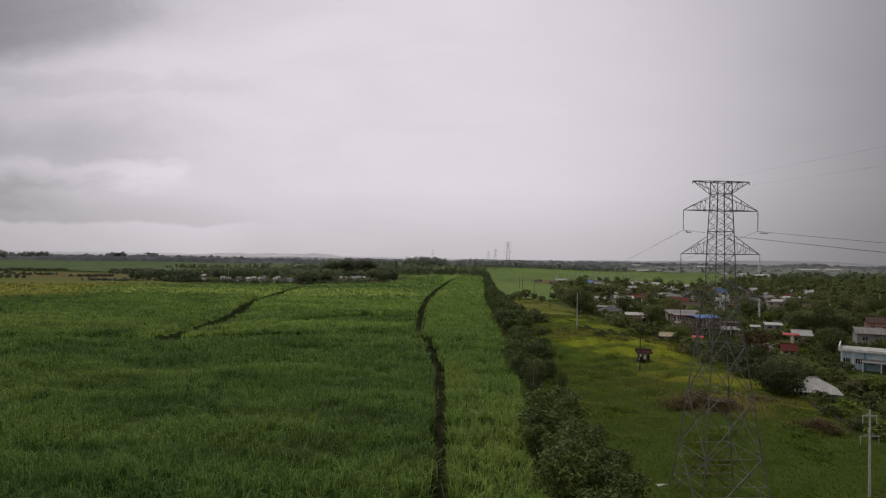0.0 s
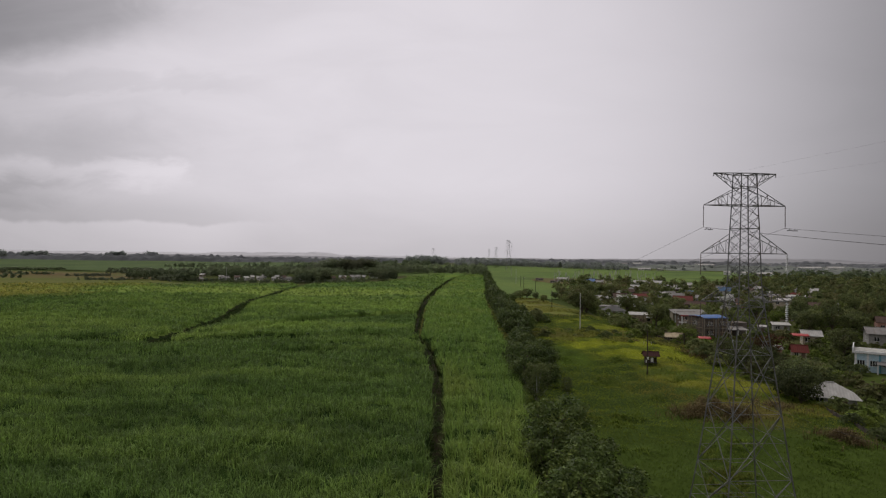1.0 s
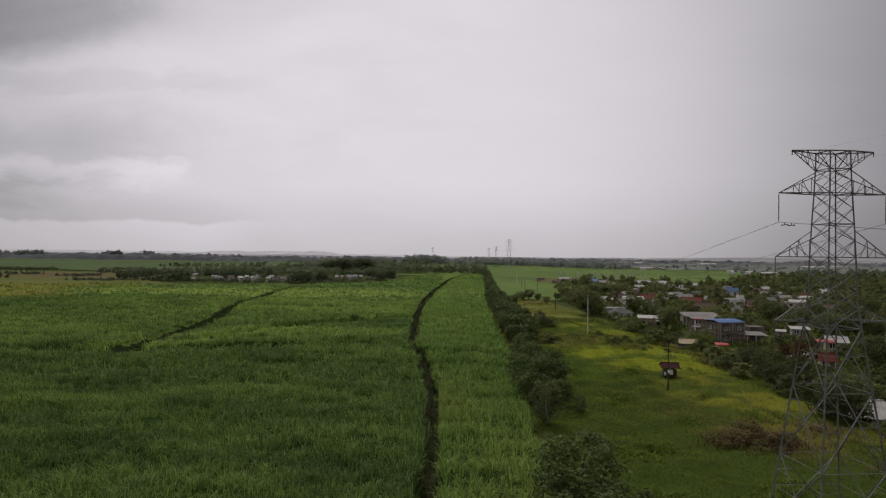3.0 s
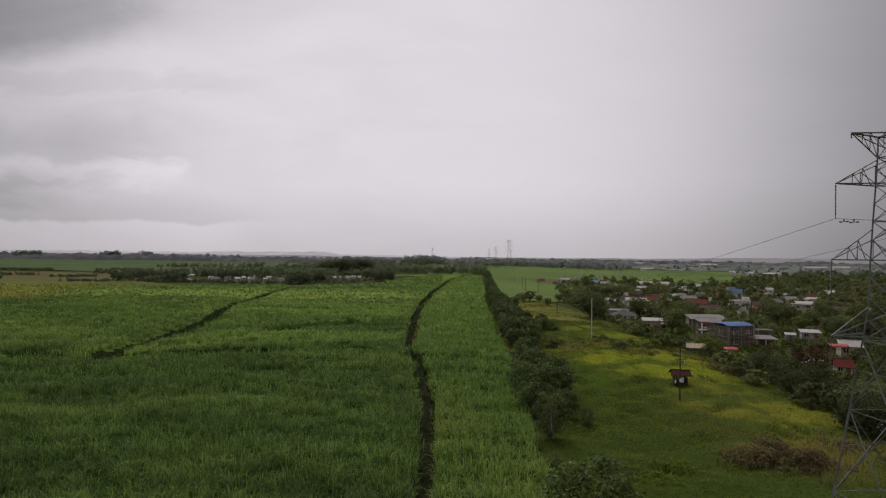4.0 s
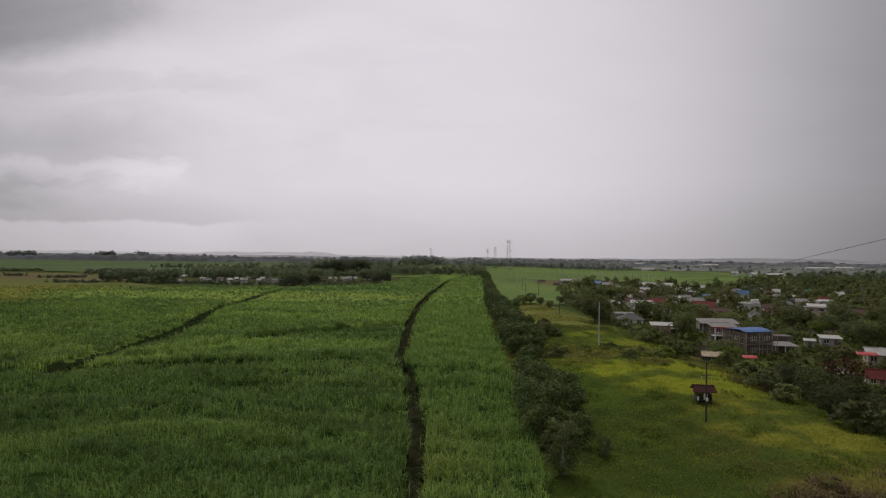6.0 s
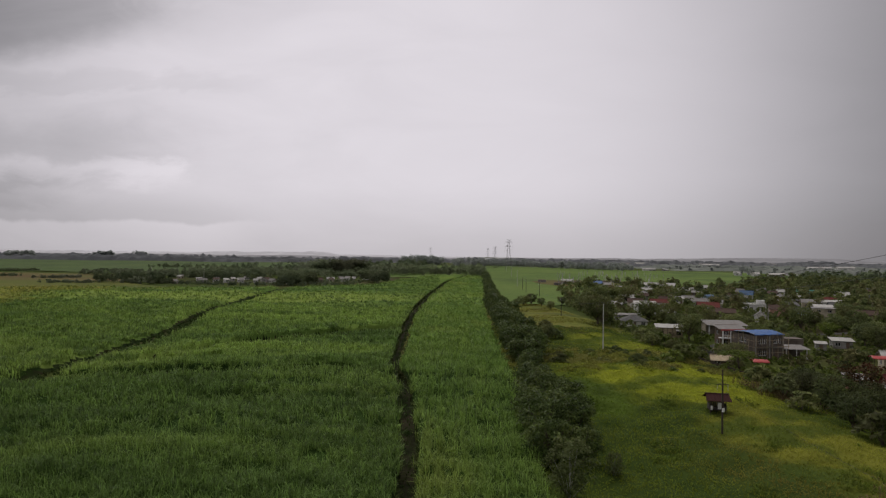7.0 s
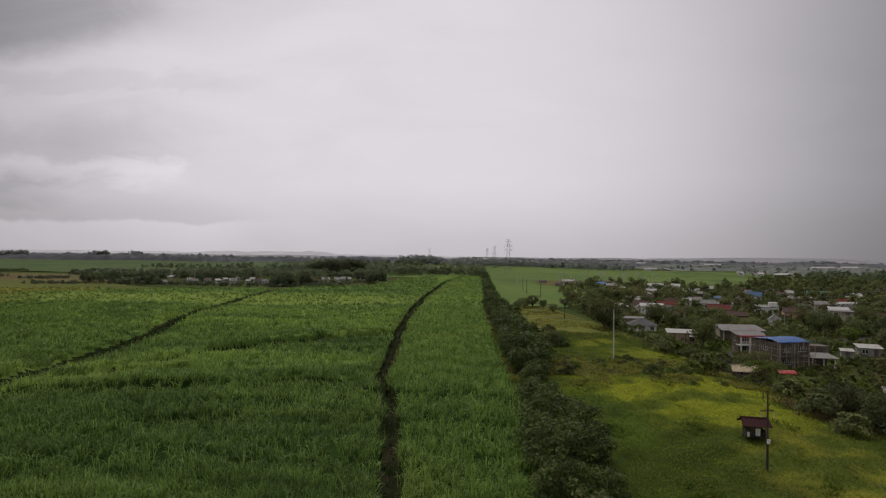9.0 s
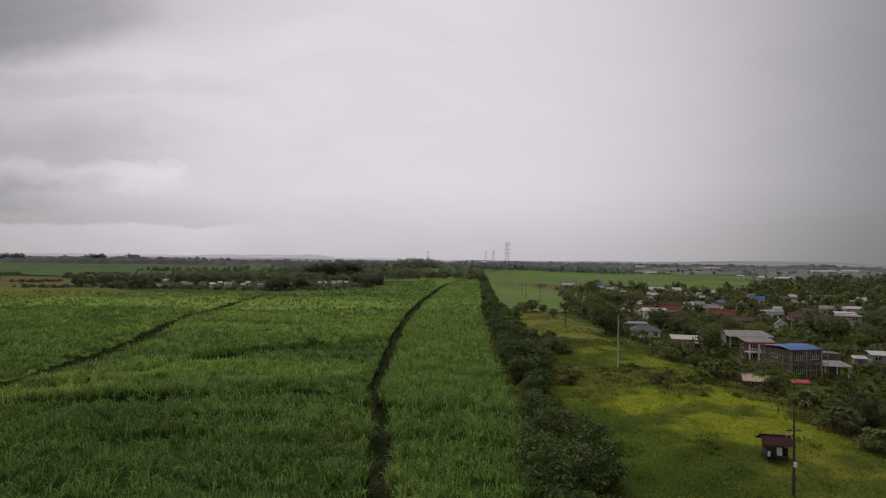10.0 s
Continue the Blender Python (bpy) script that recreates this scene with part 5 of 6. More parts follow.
def house(x, y, turn, w, d, h, roof, wall_mat, roof_mat, label, storeys=1, rise=1.2, over=0.5, wins=2, door=True, frame_mat="white_paint", sink=0.0, bars=2, wide=0.65):
    """A house with its front along its own -y side: four walls with openings, windows, a door and a roof."""
    top = thing("house", x, y, gh(x, y) - sink, label, "house", "village houses", turn)
    sh = h / storeys
    t = 0.18
    sides = [("front", w, Matrix.Translation((-w / 2, -d / 2, 0))),
             ("right", d - 2 * t, Matrix.Translation((w / 2, -d / 2 + t, 0)) @ Matrix.Rotation(radians(90), 4, "Z")),
             ("back", w, Matrix.Translation((w / 2, d / 2, 0)) @ Matrix.Rotation(radians(180), 4, "Z")),
             ("left", d - 2 * t, Matrix.Translation((-w / 2, d / 2 - t, 0)) @ Matrix.Rotation(radians(-90), 4, "Z"))]
    for which, length, m in sides:
        holes, shut = [], []
        count = wins if which == "front" else max(1, wins - 1) if which in ("left", "right") else 0
        for s in range(storeys):
            for i in range(count):
                c = length * (i + 0.5) / count
                if which == "front" and door and s == 0 and i == count // 2:
                    holes.append((c - 0.45, 0.05, c + 0.45, min(2.1, sh - 0.3)))
                    shut.append((c - 0.45, min(2.05, sh - 0.35)))
                    continue
                ww, wh = min(wide, length / count * 0.3), min(1.1, sh * 0.4)
                holes.append((c - ww, s * sh + sh * 0.36, c + ww, s * sh + sh * 0.36 + wh))
        bm = bmesh.new()
        panel(bm, length, h, holes, t, m)
        if roof == "gable" and which in ("left", "right"):
            a = [(-t, 0, h), (length + t, 0, h), (length / 2, 0, h + rise * (1 - 0.02))]
            f = [bm.verts.new(m @ Vector(p)) for p in a]
            b = [bm.verts.new(m @ Vector((p[0], t, p[2]))) for p in a]
            bm.faces.new(f)
            bm.faces.new(b[::-1])
        part("wall", bm, wall_mat, top)
        for hx0, hz0, hx1, hz1 in holes:
            if hz0 > 0.2:
                window(top, hx1 - hx0, hz1 - hz0, m @ Matrix.Translation((hx0, 0, hz0)), frame_mat, bars)
        for c, dh in shut:
            bm = bmesh.new()
            box(bm, c, 0.06, 0.05, c + 0.9, 0.11, dh)
            bm.transform(m)
            dr = part("door", bm, "brown_wall", top)
            bm = bmesh.new()
            box(bm, c + 0.76, 0.02, 1.0, c + 0.82, 0.06, 1.12)
            bm.transform(m)
            part("handle", bm, "steel", dr)
    W, D, e = w / 2 + over, d / 2 + over, 0.03
    bm = bmesh.new()
    if roof == "gable":
        low = h - rise * over / (d / 2)
        slab(bm, [(-W, -D, low + e), (W, -D, low + e), (W, 0, h + rise + e), (-W, 0, h + rise + e)], 0.05)
        slab(bm, [(-W, 0, h + rise + e), (W, 0, h + rise + e), (W, D, low + e), (-W, D, low + e)], 0.05)
    elif roof == "hip":
        low, r = h - rise * over / (d / 2) + e, max(w / 2 - d / 2, 0.1)
        p, q = (-r, 0, h + rise), (r, 0, h + rise)
        for quad in ([(-W, -D, low), (W, -D, low), q, p], [(W, -D, low), (W, D, low), q], [(W, D, low), (-W, D, low), p, q], [(-W, D, low), (-W, -D, low), p]):
            slab(bm, quad, 0.05)
    elif roof == "shed":
        slab(bm, [(-W, -D, h + e), (W, -D, h + e), (W, D, h + rise + e), (-W, D, h + rise + e)], 0.06)
    else:
        box(bm, -W, -D, h + 0.003, W, D, h + 0.14)
    rf = part("roof", bm, roof_mat, top)
    if roof in ("gable", "hip"):
        bm = bmesh.new()
        r = w / 2 + over if roof == "gable" else max(w / 2 - d / 2, 0.1)
        bar(bm, (-r, 0, h + rise + 0.06), (r, 0, h + rise + 0.06), 0.34, 0.05)
        part("ridge_cap", bm, roof_mat, rf)
    if roof == "shed":
        bm = bmesh.new()
        for s in (-1, 1):
            ext = s * (w / 2 - t / 2)
            f = [bm.verts.new((ext, yy, zz)) for yy, zz in ((-d / 2, h), (d / 2, h), (d / 2, h + rise * 0.93))]
            bm.faces.new(f)
        box(bm, -w / 2, d / 2 - t, h, w / 2, d / 2, h + rise * 0.93)
        part("upper_wall", bm, wall_mat, top)
    return top

# ---- village, nearest houses first ----
# grey block house with a blue tarpaulin roof and bamboo scaffolding
def block_house(x, y, turn):
    top = house(x, y, turn, 8.6, 8.4, 5.8, "flat", "block", "block", "unfinished two-storey grey block house under a blue tarpaulin, with scaffolding", 2, wins=2, over=0.1, bars=4, wide=1.1)
    n, verts, quads = 13, [], []
    for j in range(n):
        for i in range(n):
            u, v = i / (n - 1), j / (n - 1)
            verts.append(((u - 0.5) * 9.1, (v - 0.5) * 9.0, 6.08 + 0.55 * math.sin(math.pi * v) + 0.10 * math.sin(u * 23 + v * 7) + 0.06 * math.sin(v * 31 + u * 5)))
            if i and j:
                k = j * n + i
                quads.append((k - n - 1, k - n, k, k - 1))
    me = raw_mesh("tarpaulin", verts, quads, [], "tarp_blue", True)
    ob = new("tarpaulin", me)
    ob.parent = top
    solid = ob.modifiers.new("thickness", "SOLIDIFY")
    solid.thickness = 0.04
    tagged(ob, "rumpled blue tarpaulin")
    r = random.Random(3)
    for i in range(7):
        bm = bmesh.new()
        px = -4.8 + i * 1.6
        tube(bm, [(px, -5.2, -0.2), (px + r.uniform(-0.1, 0.1), -5.1, 3.2), (px + r.uniform(-0.2, 0.2), -5.0, r.uniform(5.6, 7.0))], [0.07, 0.06, 0.05], 5)
        part("scaffold_pole", bm, "bamboo", top, "bamboo scaffold pole")
    for i in range(6):
        bm = bmesh.new()
        py = -4.6 + i * 1.8
        tube(bm, [(-5.2, py, -0.2), (-5.1, py, 3.2), (-5.0 + r.uniform(-0.2, 0.2), py, r.uniform(5.6, 6.8))], [0.07, 0.06, 0.05], 5)
        part("scaffold_pole", bm, "bamboo", top, "bamboo scaffold pole")
    for z in (1.7, 3.2, 4.7):
        bm = bmesh.new()
        bar(bm, (-5.4, -5.15, z), (5.2, -5.1, z + r.uniform(-0.15, 0.15)), 0.09)
        part("ledger", bm, "bamboo", top, "bamboo scaffold ledger")
        bm = bmesh.new()
        bar(bm, (-5.15, -5.4, z), (-5.1, 4.8, z), 0.09)
        part("ledger", bm, "bamboo", top, "bamboo scaffold ledger")
    bm = bmesh.new()
    box(bm, -4.9, -5.2, 3.26, 1.5, -4.5, 3.32)
    part("walkway", bm, "dark_wood", top, "plank walkway")
    for px in (-4.2, -0.1, 4.0):
        bm = bmesh.new()
        box(bm, px - 0.17, -4.32, 0.0, px + 0.17, -4.203, 5.8)
        part("column", bm, "grey_wall", top)
    bm = bmesh.new()
    box(bm, -4.35, -4.34, 2.75, 4.35, -4.204, 3.05)
    part("floor_band", bm, "grey_wall", top)
    return top


block_house(83.8, 197.8, 15)


def open_shed(x, y, turn, w, d, h, roof_mat, label, rise=0.7, wall_mat="beige_wall"):
    top = thing("shed", x, y, gh(x, y), label, "shed", "village houses", turn)
    for sx in (-1, 0, 1):
        for sy in (-1, 1):
            bm = bmesh.new()
            hh = h + (rise if sy > 0 else 0) - 0.03
            box(bm, sx * (w / 2 - 0.2) - 0.1, sy * (d / 2 - 0.2) - 0.1, -0.2, sx * (w / 2 - 0.2) + 0.1, sy * (d / 2 - 0.2) + 0.1, hh - 0.05)
            part("post", bm, "white_paint", top)
    bm = bmesh.new()
    box(bm, -w / 2, d / 2 - 0.5, 0, w / 2, d / 2 - 0.32, h)
    box(bm, -w / 2, -d * 0.1, 0, -w / 2 + 0.16, d / 2 - 0.5, h)
    part("wall", bm, wall_mat, top)
    bm = bmesh.new()
    slab(bm, [(-w / 2 - 0.5, -d / 2 - 0.5, h), (w / 2 + 0.5, -d / 2 - 0.5, h), (w / 2 + 0.5, d / 2 + 0.5, h + rise), (-w / 2 - 0.5, d / 2 + 0.5, h + rise)], 0.06)
    part("roof", bm, roof_mat, top)
    return top


open_shed(92.2, 196.5, -4, 5.4, 4.4, 2.5, "tin_grey", "low lean-to with a grey tin roof beside the block house", 0.5, "block")
open_shed(95.0, 240.5, -4, 12.0, 7.0, 3.5, "tin_grey", "long open-fronted shed with a pale grey roof", 1.0)


def porch_house(x, y, turn):
    """White-columned house front with a red fascia."""
    top = house(x, y, turn, 6.4, 3.6, 5.2, "shed", "brown_wall", "tin_grey", "two-storey house with white columns and a red fascia", 2, 0.9, 0.7, 2)
    for px in (-3.5, -1.2, 1.2, 3.5):
        bm = bmesh.new()
        box(bm, px - 0.16, -4.2, -0.2, px + 0.16, -3.88, 4.9)
        part("column", bm, "white_paint", top)
    bm = bmesh.new()
    box(bm, -3.9, -4.3, 4.9, 3.9, -3.8, 5.35)
    part("fascia", bm, "red_paint", top)
    bm = bmesh.new()
    box(bm, -3.8, -4.1, 2.7, 3.8, -1.81, 2.86)
    part("balcony", bm, "white_paint", top)
    for i in range(11):
        bm = bmesh.new()
        box(bm, -3.6 + i * 0.7, -4.06, 2.86, -3.48 + i * 0.7, -3.96, 3.6)
        part("baluster", bm, "white_paint", top)
    bm = bmesh.new()
    box(bm, -3.7, -4.08, 3.6, 3.7, -3.94, 3.7)
    part("handrail", bm, "white_paint", top)


porch_house(84.6, 215.0, 0)


def bamboo_house(x, y, turn):
    top = house(x, y, turn, 7.6, 4.6, 3.4, "shed", "bamboo", "tin_white", "woven bamboo house with a bright tin roof", 1, 0.6, 0.5, 3, frame_mat="dark_wood")
    for i in range(6):
        bm = bmesh.new()
        box(bm, -3.75 + i * 1.48, -2.38, 0, -3.65 + i * 1.48, -2.303, 3.4)
        part("stud", bm, "dark_wood", top)
    bm = bmesh.new()
    slab(bm, [(1.6, -3.8, 2.6), (5.0, -3.8, 2.6), (5.0, -2.35, 3.0), (1.6, -2.35, 3.0)], 0.05)
    part("awning", bm, "tin_white", top)
    return top


bamboo_house(74.0, 232.0, -14)
house(71.5, 259.5, -10, 8.4, 6.5, 2.7, "hip", "white_wall", "tin_dark", "low white house with a dark hipped roof", 1, 1.6, 0.6, 3)
house(91.0, 306.0, -14, 8.6, 7.0, 5.0, "shed", "white_wall", "tin_white", "two-storey white house with a pale tin roof", 2, 0.8, 0.5, 2)
house(84.0, 330.0, -12, 7.5, 5.5, 3.0, "gable", "white_wall", "tin_white", "white bungalow with a pale tin roof", 1, 1.2, 0.5, 2)
house(108.5, 336.0, -12, 9.0, 6.0, 3.6, "gable", "white_wall", "tin_red", "long white house with a faded red roof", 1, 1.3, 0.6, 3)
house(98.0, 342.0, -12, 6.5, 5.5, 3.2, "gable", "beige_wall", "tin_rust", "small house with a rust-red roof", 1, 1.5, 0.6, 2)
house(120.5, 311.0, -18, 8.4, 7.5, 3.6, "gable", "white_wall", "tin_red", "white house with a red gabled roof", 1, 1.8, 0.5, 3)
house(120.5, 296.5, -18, 8.5, 5.5, 2.6, "gable", "brown_wall", "tin_rust", "low brown house under a rusty tin roof", 1, 1.3, 0.6, 2)
house(189.0, 414.0, -32, 7.0, 6.5, 3.0, "gable", "white_wall", "tin_blue", "house with a dull blue tin roof", 1, 2.2, 0.6, 2)
house(150.5, 292.0, -26, 5.0, 6.0, 3.0, "gable", "blue_wall", "tin_dark", "small pale blue house with a dark roof", 1, 1.6, 0.4, 2)
house(158.5, 290.0, -26, 7.6, 7.0, 4.6, "flat", "beige_wall", "tin_grey", "beige two-storey house with a flat grey roof", 2, wins=2)
house(198.0, 346.0, -28, 8.0, 7.0, 3.4, "shed", "white_wall", "tin_white", "white house with a pale shed roof", 1, 0.8, 0.5, 2)
house(187.0, 345.0, -28, 8.4, 7.0, 3.4, "gable", "beige_wall", "tin_grey", "beige house with a weathered roof", 1, 1.4, 0.5, 2)
house(245.5, 411.0, -28, 7.0, 7.0, 3.4, "gable", "white_wall", "tin_white", "small white house among dark trees", 1, 1.6, 0.5, 1)
house(235.5, 430.0, -28, 10.5, 8.0, 3.2, "gable", "white_wall", "tin_green", "house with a green tin roof among dark trees", 1, 1.6, 0.5, 2)
house(166.0, 384.0, -20, 5.0, 5.0, 3.4, "gable", "pink_wall", "tin_rust", "small orange-brown house with a rusty roof", 1, 1.8, 0.4, 1)
house(156.5, 393.0, -20, 5.2, 5.0, 2.8, "shed", "blue_wall", "tin_blue", "small hut with a light blue roof", 1, 0.8, 0.4, 1)
house(162.5, 489.0, -18, 21.0, 8.0, 3.6, "gable", "white_wall", "tin_white", "long pale building with a tin roof", 1, 1.6, 0.5, 5)
house(128.0, 459.0, -15, 10.0, 7.0, 3.2, "shed", "grey_wall", "tin_grey", "low grey house at the village edge", 1, 0.8, 0.5, 2)
house(122.5, 514.0, -15, 8.0, 6.0, 2.6, "gable", "grey_wall", "tarp_blue", "hut with a bright blue roof on the unfinished lots", 1, 1.8, 0.6, 1)
house(106.0, 545.0, -12, 9.0, 6.0, 2.6, "gable", "white_wall", "tin_white", "small pale hut on the unfinished lots", 1, 1.0, 0.4, 1)
house(128.0, 281.0, 62, 4.5, 4.0, 2.4, "gable", "white_wall", "tin_grey", "small white gabled house among trees", 1, 1.6, 0.4, 1)
house(148.5, 303.0, -20, 9.0, 6.0, 3.2, "gable", "pink_wall", "tin_rust", "orange-brown house with a rusty roof among trees", 1, 1.6, 0.5, 2)
house(116.0, 214.0, -20, 4.8, 4.0, 2.2, "shed", "grey_wall", "tin_white", "low cement house with a bright tin roof among trees", 1, 0.5, 0.5, 2)
house(108.0, 210.5, -24, 2.6, 2.4, 1.8, "shed", "grey_wall", "tin_white", "tiny outbuilding with a pale tin roof", 1, 0.4, 0.3, 1)
house(98.3, 208.0, 0, 4.6, 4.0, 3.4, "flat", "block", "block", "square grey block annex behind a lean-to", 1, wins=1, over=0.1)
house(167.0, 455.0, -20, 7.0, 5.0, 2.8, "gable", "white_wall", "tin_white", "small white house with a pale tin roof at the village edge", 1, 1.3, 0.4, 2)
house(140.0, 449.0, -16, 6.0, 5.0, 2.8, "gable", "white_wall", "tin_white", "small white house with a pale tin roof at the village edge", 1, 1.2, 0.4, 2)
house(180.0, 467.0, -24, 6.0, 4.5, 2.6, "shed", "white_wall", "tin_grey", "small white hut with a grey roof at the village edge", 1, 0.7, 0.4, 1)
house(236.0, 396.0, -28, 8.0, 6.0, 2.8, "gable", "beige_wall", "tin_white", "low beige house with a pale roof among dark trees", 1, 1.3, 0.5, 2)
house(171.0, 283.0, -26, 7.0, 6.0, 3.0, "gable", "brown_wall", "tin_rust", "brown board house with a rusty roof", 1, 1.5, 0.5, 2)
house(84.5, 161.0, -24, 4.4, 3.6, 1.9, "shed", "pink_wall", "tin_grey", "small pinkish shack with a faded roof", 1, 0.6, 0.3, 1)
house(133.0, 352.0, -18, 8.0, 6.0, 3.0, "gable", "white_wall", "tin_grey", "white house with a weathered grey roof", 1, 1.4, 0.5, 2)
house(104.0, 372.0, -14, 7.0, 6.0, 3.0, "gable", "white_wall", "tin_white", "white house with a bright tin roof", 1, 1.4, 0.5, 2)
house(117.0, 392.0, -14, 8.0, 5.0, 2.8, "gable", "grey_wall", "tin_rust", "cement house with a rusty roof", 1, 1.3, 0.5, 2)
house(213.0, 372.0, -28, 8.0, 6.0, 3.0, "gable", "pink_wall", "tin_red", "orange-walled house with a faded red roof", 1, 1.4, 0.5, 2)
house(176.0, 318.0, -26, 7.0, 6.0, 3.0, "shed", "grey_wall", "tin_white", "cement house with a bright shed roof", 1, 0.8, 0.5, 2)
for x, y, w, turn in ((92, 512, 5.0, -12), (99, 528, 6.0, 20), (112, 534, 4.5, -18), (128, 528, 5.5, -12), (138, 545, 5.0, 30), (150, 556, 6.0, -20), (86, 548, 6.5, -8)):
    house(x, y, turn, w, 4.0, 2.2, "shed", "grey_wall", "tin_rust", "small cement hut with a rusty roof on the unfinished lots", 1, 0.5, 0.3, 1, False)
house(76.0, 284.0, -12, 8.2, 5.0, 2.2, "shed", "grey_wall", "tin_grey", "low cement outbuilding behind a wall", 1, 0.3, 0.2, 2)


def parapet_house(x, y, turn):
    """White flat-roofed house with a balustraded parapet."""
    top = house(x, y, turn, 9.4, 7.0, 3.6, "flat", "white_wall", "concrete", "white flat-roofed house with a balustrade on the roof", 1, wins=4, over=0.3)
    for i in range(14):
        bm = bmesh.new()
        box(bm, -4.6 + i * 0.67, -3.7, 3.74, -4.4 + i * 0.67, -3.5, 4.5)
        part("baluster", bm, "white_paint", top)
    bm = bmesh.new()
    box(bm, -4.8, -3.75, 4.5, 4.8, -3.45, 4.64)
    part("handrail", bm, "white_paint", top)
    bm = bmesh.new()
    box(bm, 1.0, -2.4, 3.74, 4.2, 0.6, 5.6)
    part("stair_house", bm, "white_wall", top)


parapet_house(146.5, 322.0, -22)


# blue and white building with a stepped parapet, seen at the start
def blue_building(x, y, turn):
    top = house(x, y, turn, 14.0, 10.0, 4.0, "flat", "blue_wall", "concrete", "pale blue building with a stepped white parapet", 1, wins=6, over=0.5, bars=3, wide=0.9)
    bm = bmesh.new()
    box(bm, -7.45, -5.45, 4.14, 7.45, -5.25, 4.6)
    part("parapet", bm, "white_paint", top)
    bm = bmesh.new()
    box(bm, -7.45, -5.25, 4.14, -7.25, 5.45, 5.2)
    part("parapet", bm, "white_paint", top)
    bm = bmesh.new()
    slab(bm, [(-3.0, -7.6, 2.2), (7.6, -7.6, 2.2), (7.6, -5.01, 2.6), (-3.0, -5.01, 2.6)], 0.12)
    part("canopy", bm, "tin_grey", top)
    for px in (-6.8, -4.6, -2.4):
        bm = bmesh.new()
        box(bm, px - 0.2, -5.25, 0, px + 0.2, -5.003, 4.0)
        part("pilaster", bm, "teal_paint" if px > -4 else "white_paint", top)
    for px in (-2.8, 0.6, 4.0, 7.3):
        bm = bmesh.new()
        box(bm, px - 0.12, -7.4, -0.2, px + 0.12, -7.16, 2.14)
        part("post", bm, "white_paint", top)


blue_building(100.4, 140.6, -35)
house(66.0, 108.6, -24, 7.0, 5.6, 1.8, "hip", "grey_wall", "tin_white", "low house under a broad pale grey tin roof", 1, 1.7, 0.7, 2)
house(89.6, 158.0, -20, 3.0, 3.4, 1.9, "gable", "beige_wall", "tin_red", "small house with a red gabled roof", 1, 1.3, 0.5, 2)
house(107.0, 182.0, -20, 4.6, 4.4, 2.9, "gable", "beige_wall", "tin_white", "small house with a pale roof beside a red shelter", 1, 1.2, 0.5, 2)
house(128.5, 183.0, -24, 8.0, 7.0, 3.6, "gable", "grey_wall", "tin_grey", "cement house with a grey roof among trees", 1, 1.4, 0.6, 2)
house(151.5, 213.0, -26, 6.0, 6.0, 3.6, "gable", "pink_wall", "tin_rust", "orange-walled house with a rusty roof", 1, 1.6, 0.5, 2)


def tarp_shelter(x, y, turn, w, d, label, mat="tarp_red", h=2.4):
    top = thing("tarp_shelter", x, y, gh(x, y), label, "shelter", "", turn)
    for sx in (-1, 1):
        for sy in (-1, 1):
            bm = bmesh.new()
            tube(bm, [(sx * w / 2, sy * d / 2, -0.2), (sx * w / 2, sy * d / 2, h * 0.5), (sx * w / 2, sy * d / 2, h - 0.05)], [0.06, 0.05, 0.05], 6)
            part("post", bm, "dark_wood", top)
    n, verts, quads = 9, [], []
    for j in range(n):
        for i in range(n):
            u, v = i / (n - 1), j / (n - 1)
            verts.append(((u - 0.5) * (w + 0.7), (v - 0.5) * (d + 0.7), h + 0.5 * math.sin(math.pi * v) + 0.07 * math.sin(u * 14 + v * 9)))
            if i and j:
                k = j * n + i
                quads.append((k - n - 1, k - n, k, k - 1))
    ob = new("canopy", raw_mesh("canopy", verts, quads, [], mat, True))
    ob.parent = top
    ob.modifiers.new("thickness", "SOLIDIFY").thickness = 0.03


tarp_shelter(75.8, 181.2, -10, 2.8, 2.6, "low shelter of red tarpaulin on poles", "tarp_red", 1.5)
tarp_shelter(101.8, 178.5, -16, 3.6, 2.8, "bright red tarpaulin shelter beside a house", "tarp_red", 3.0)
house(67.2, 181.5, -20, 4.2, 4.0, 1.7, "gable", "brown_wall", "bamboo", "small shack with a pale straw-coloured roof by the road", 1, 0.9, 0.4, 2)


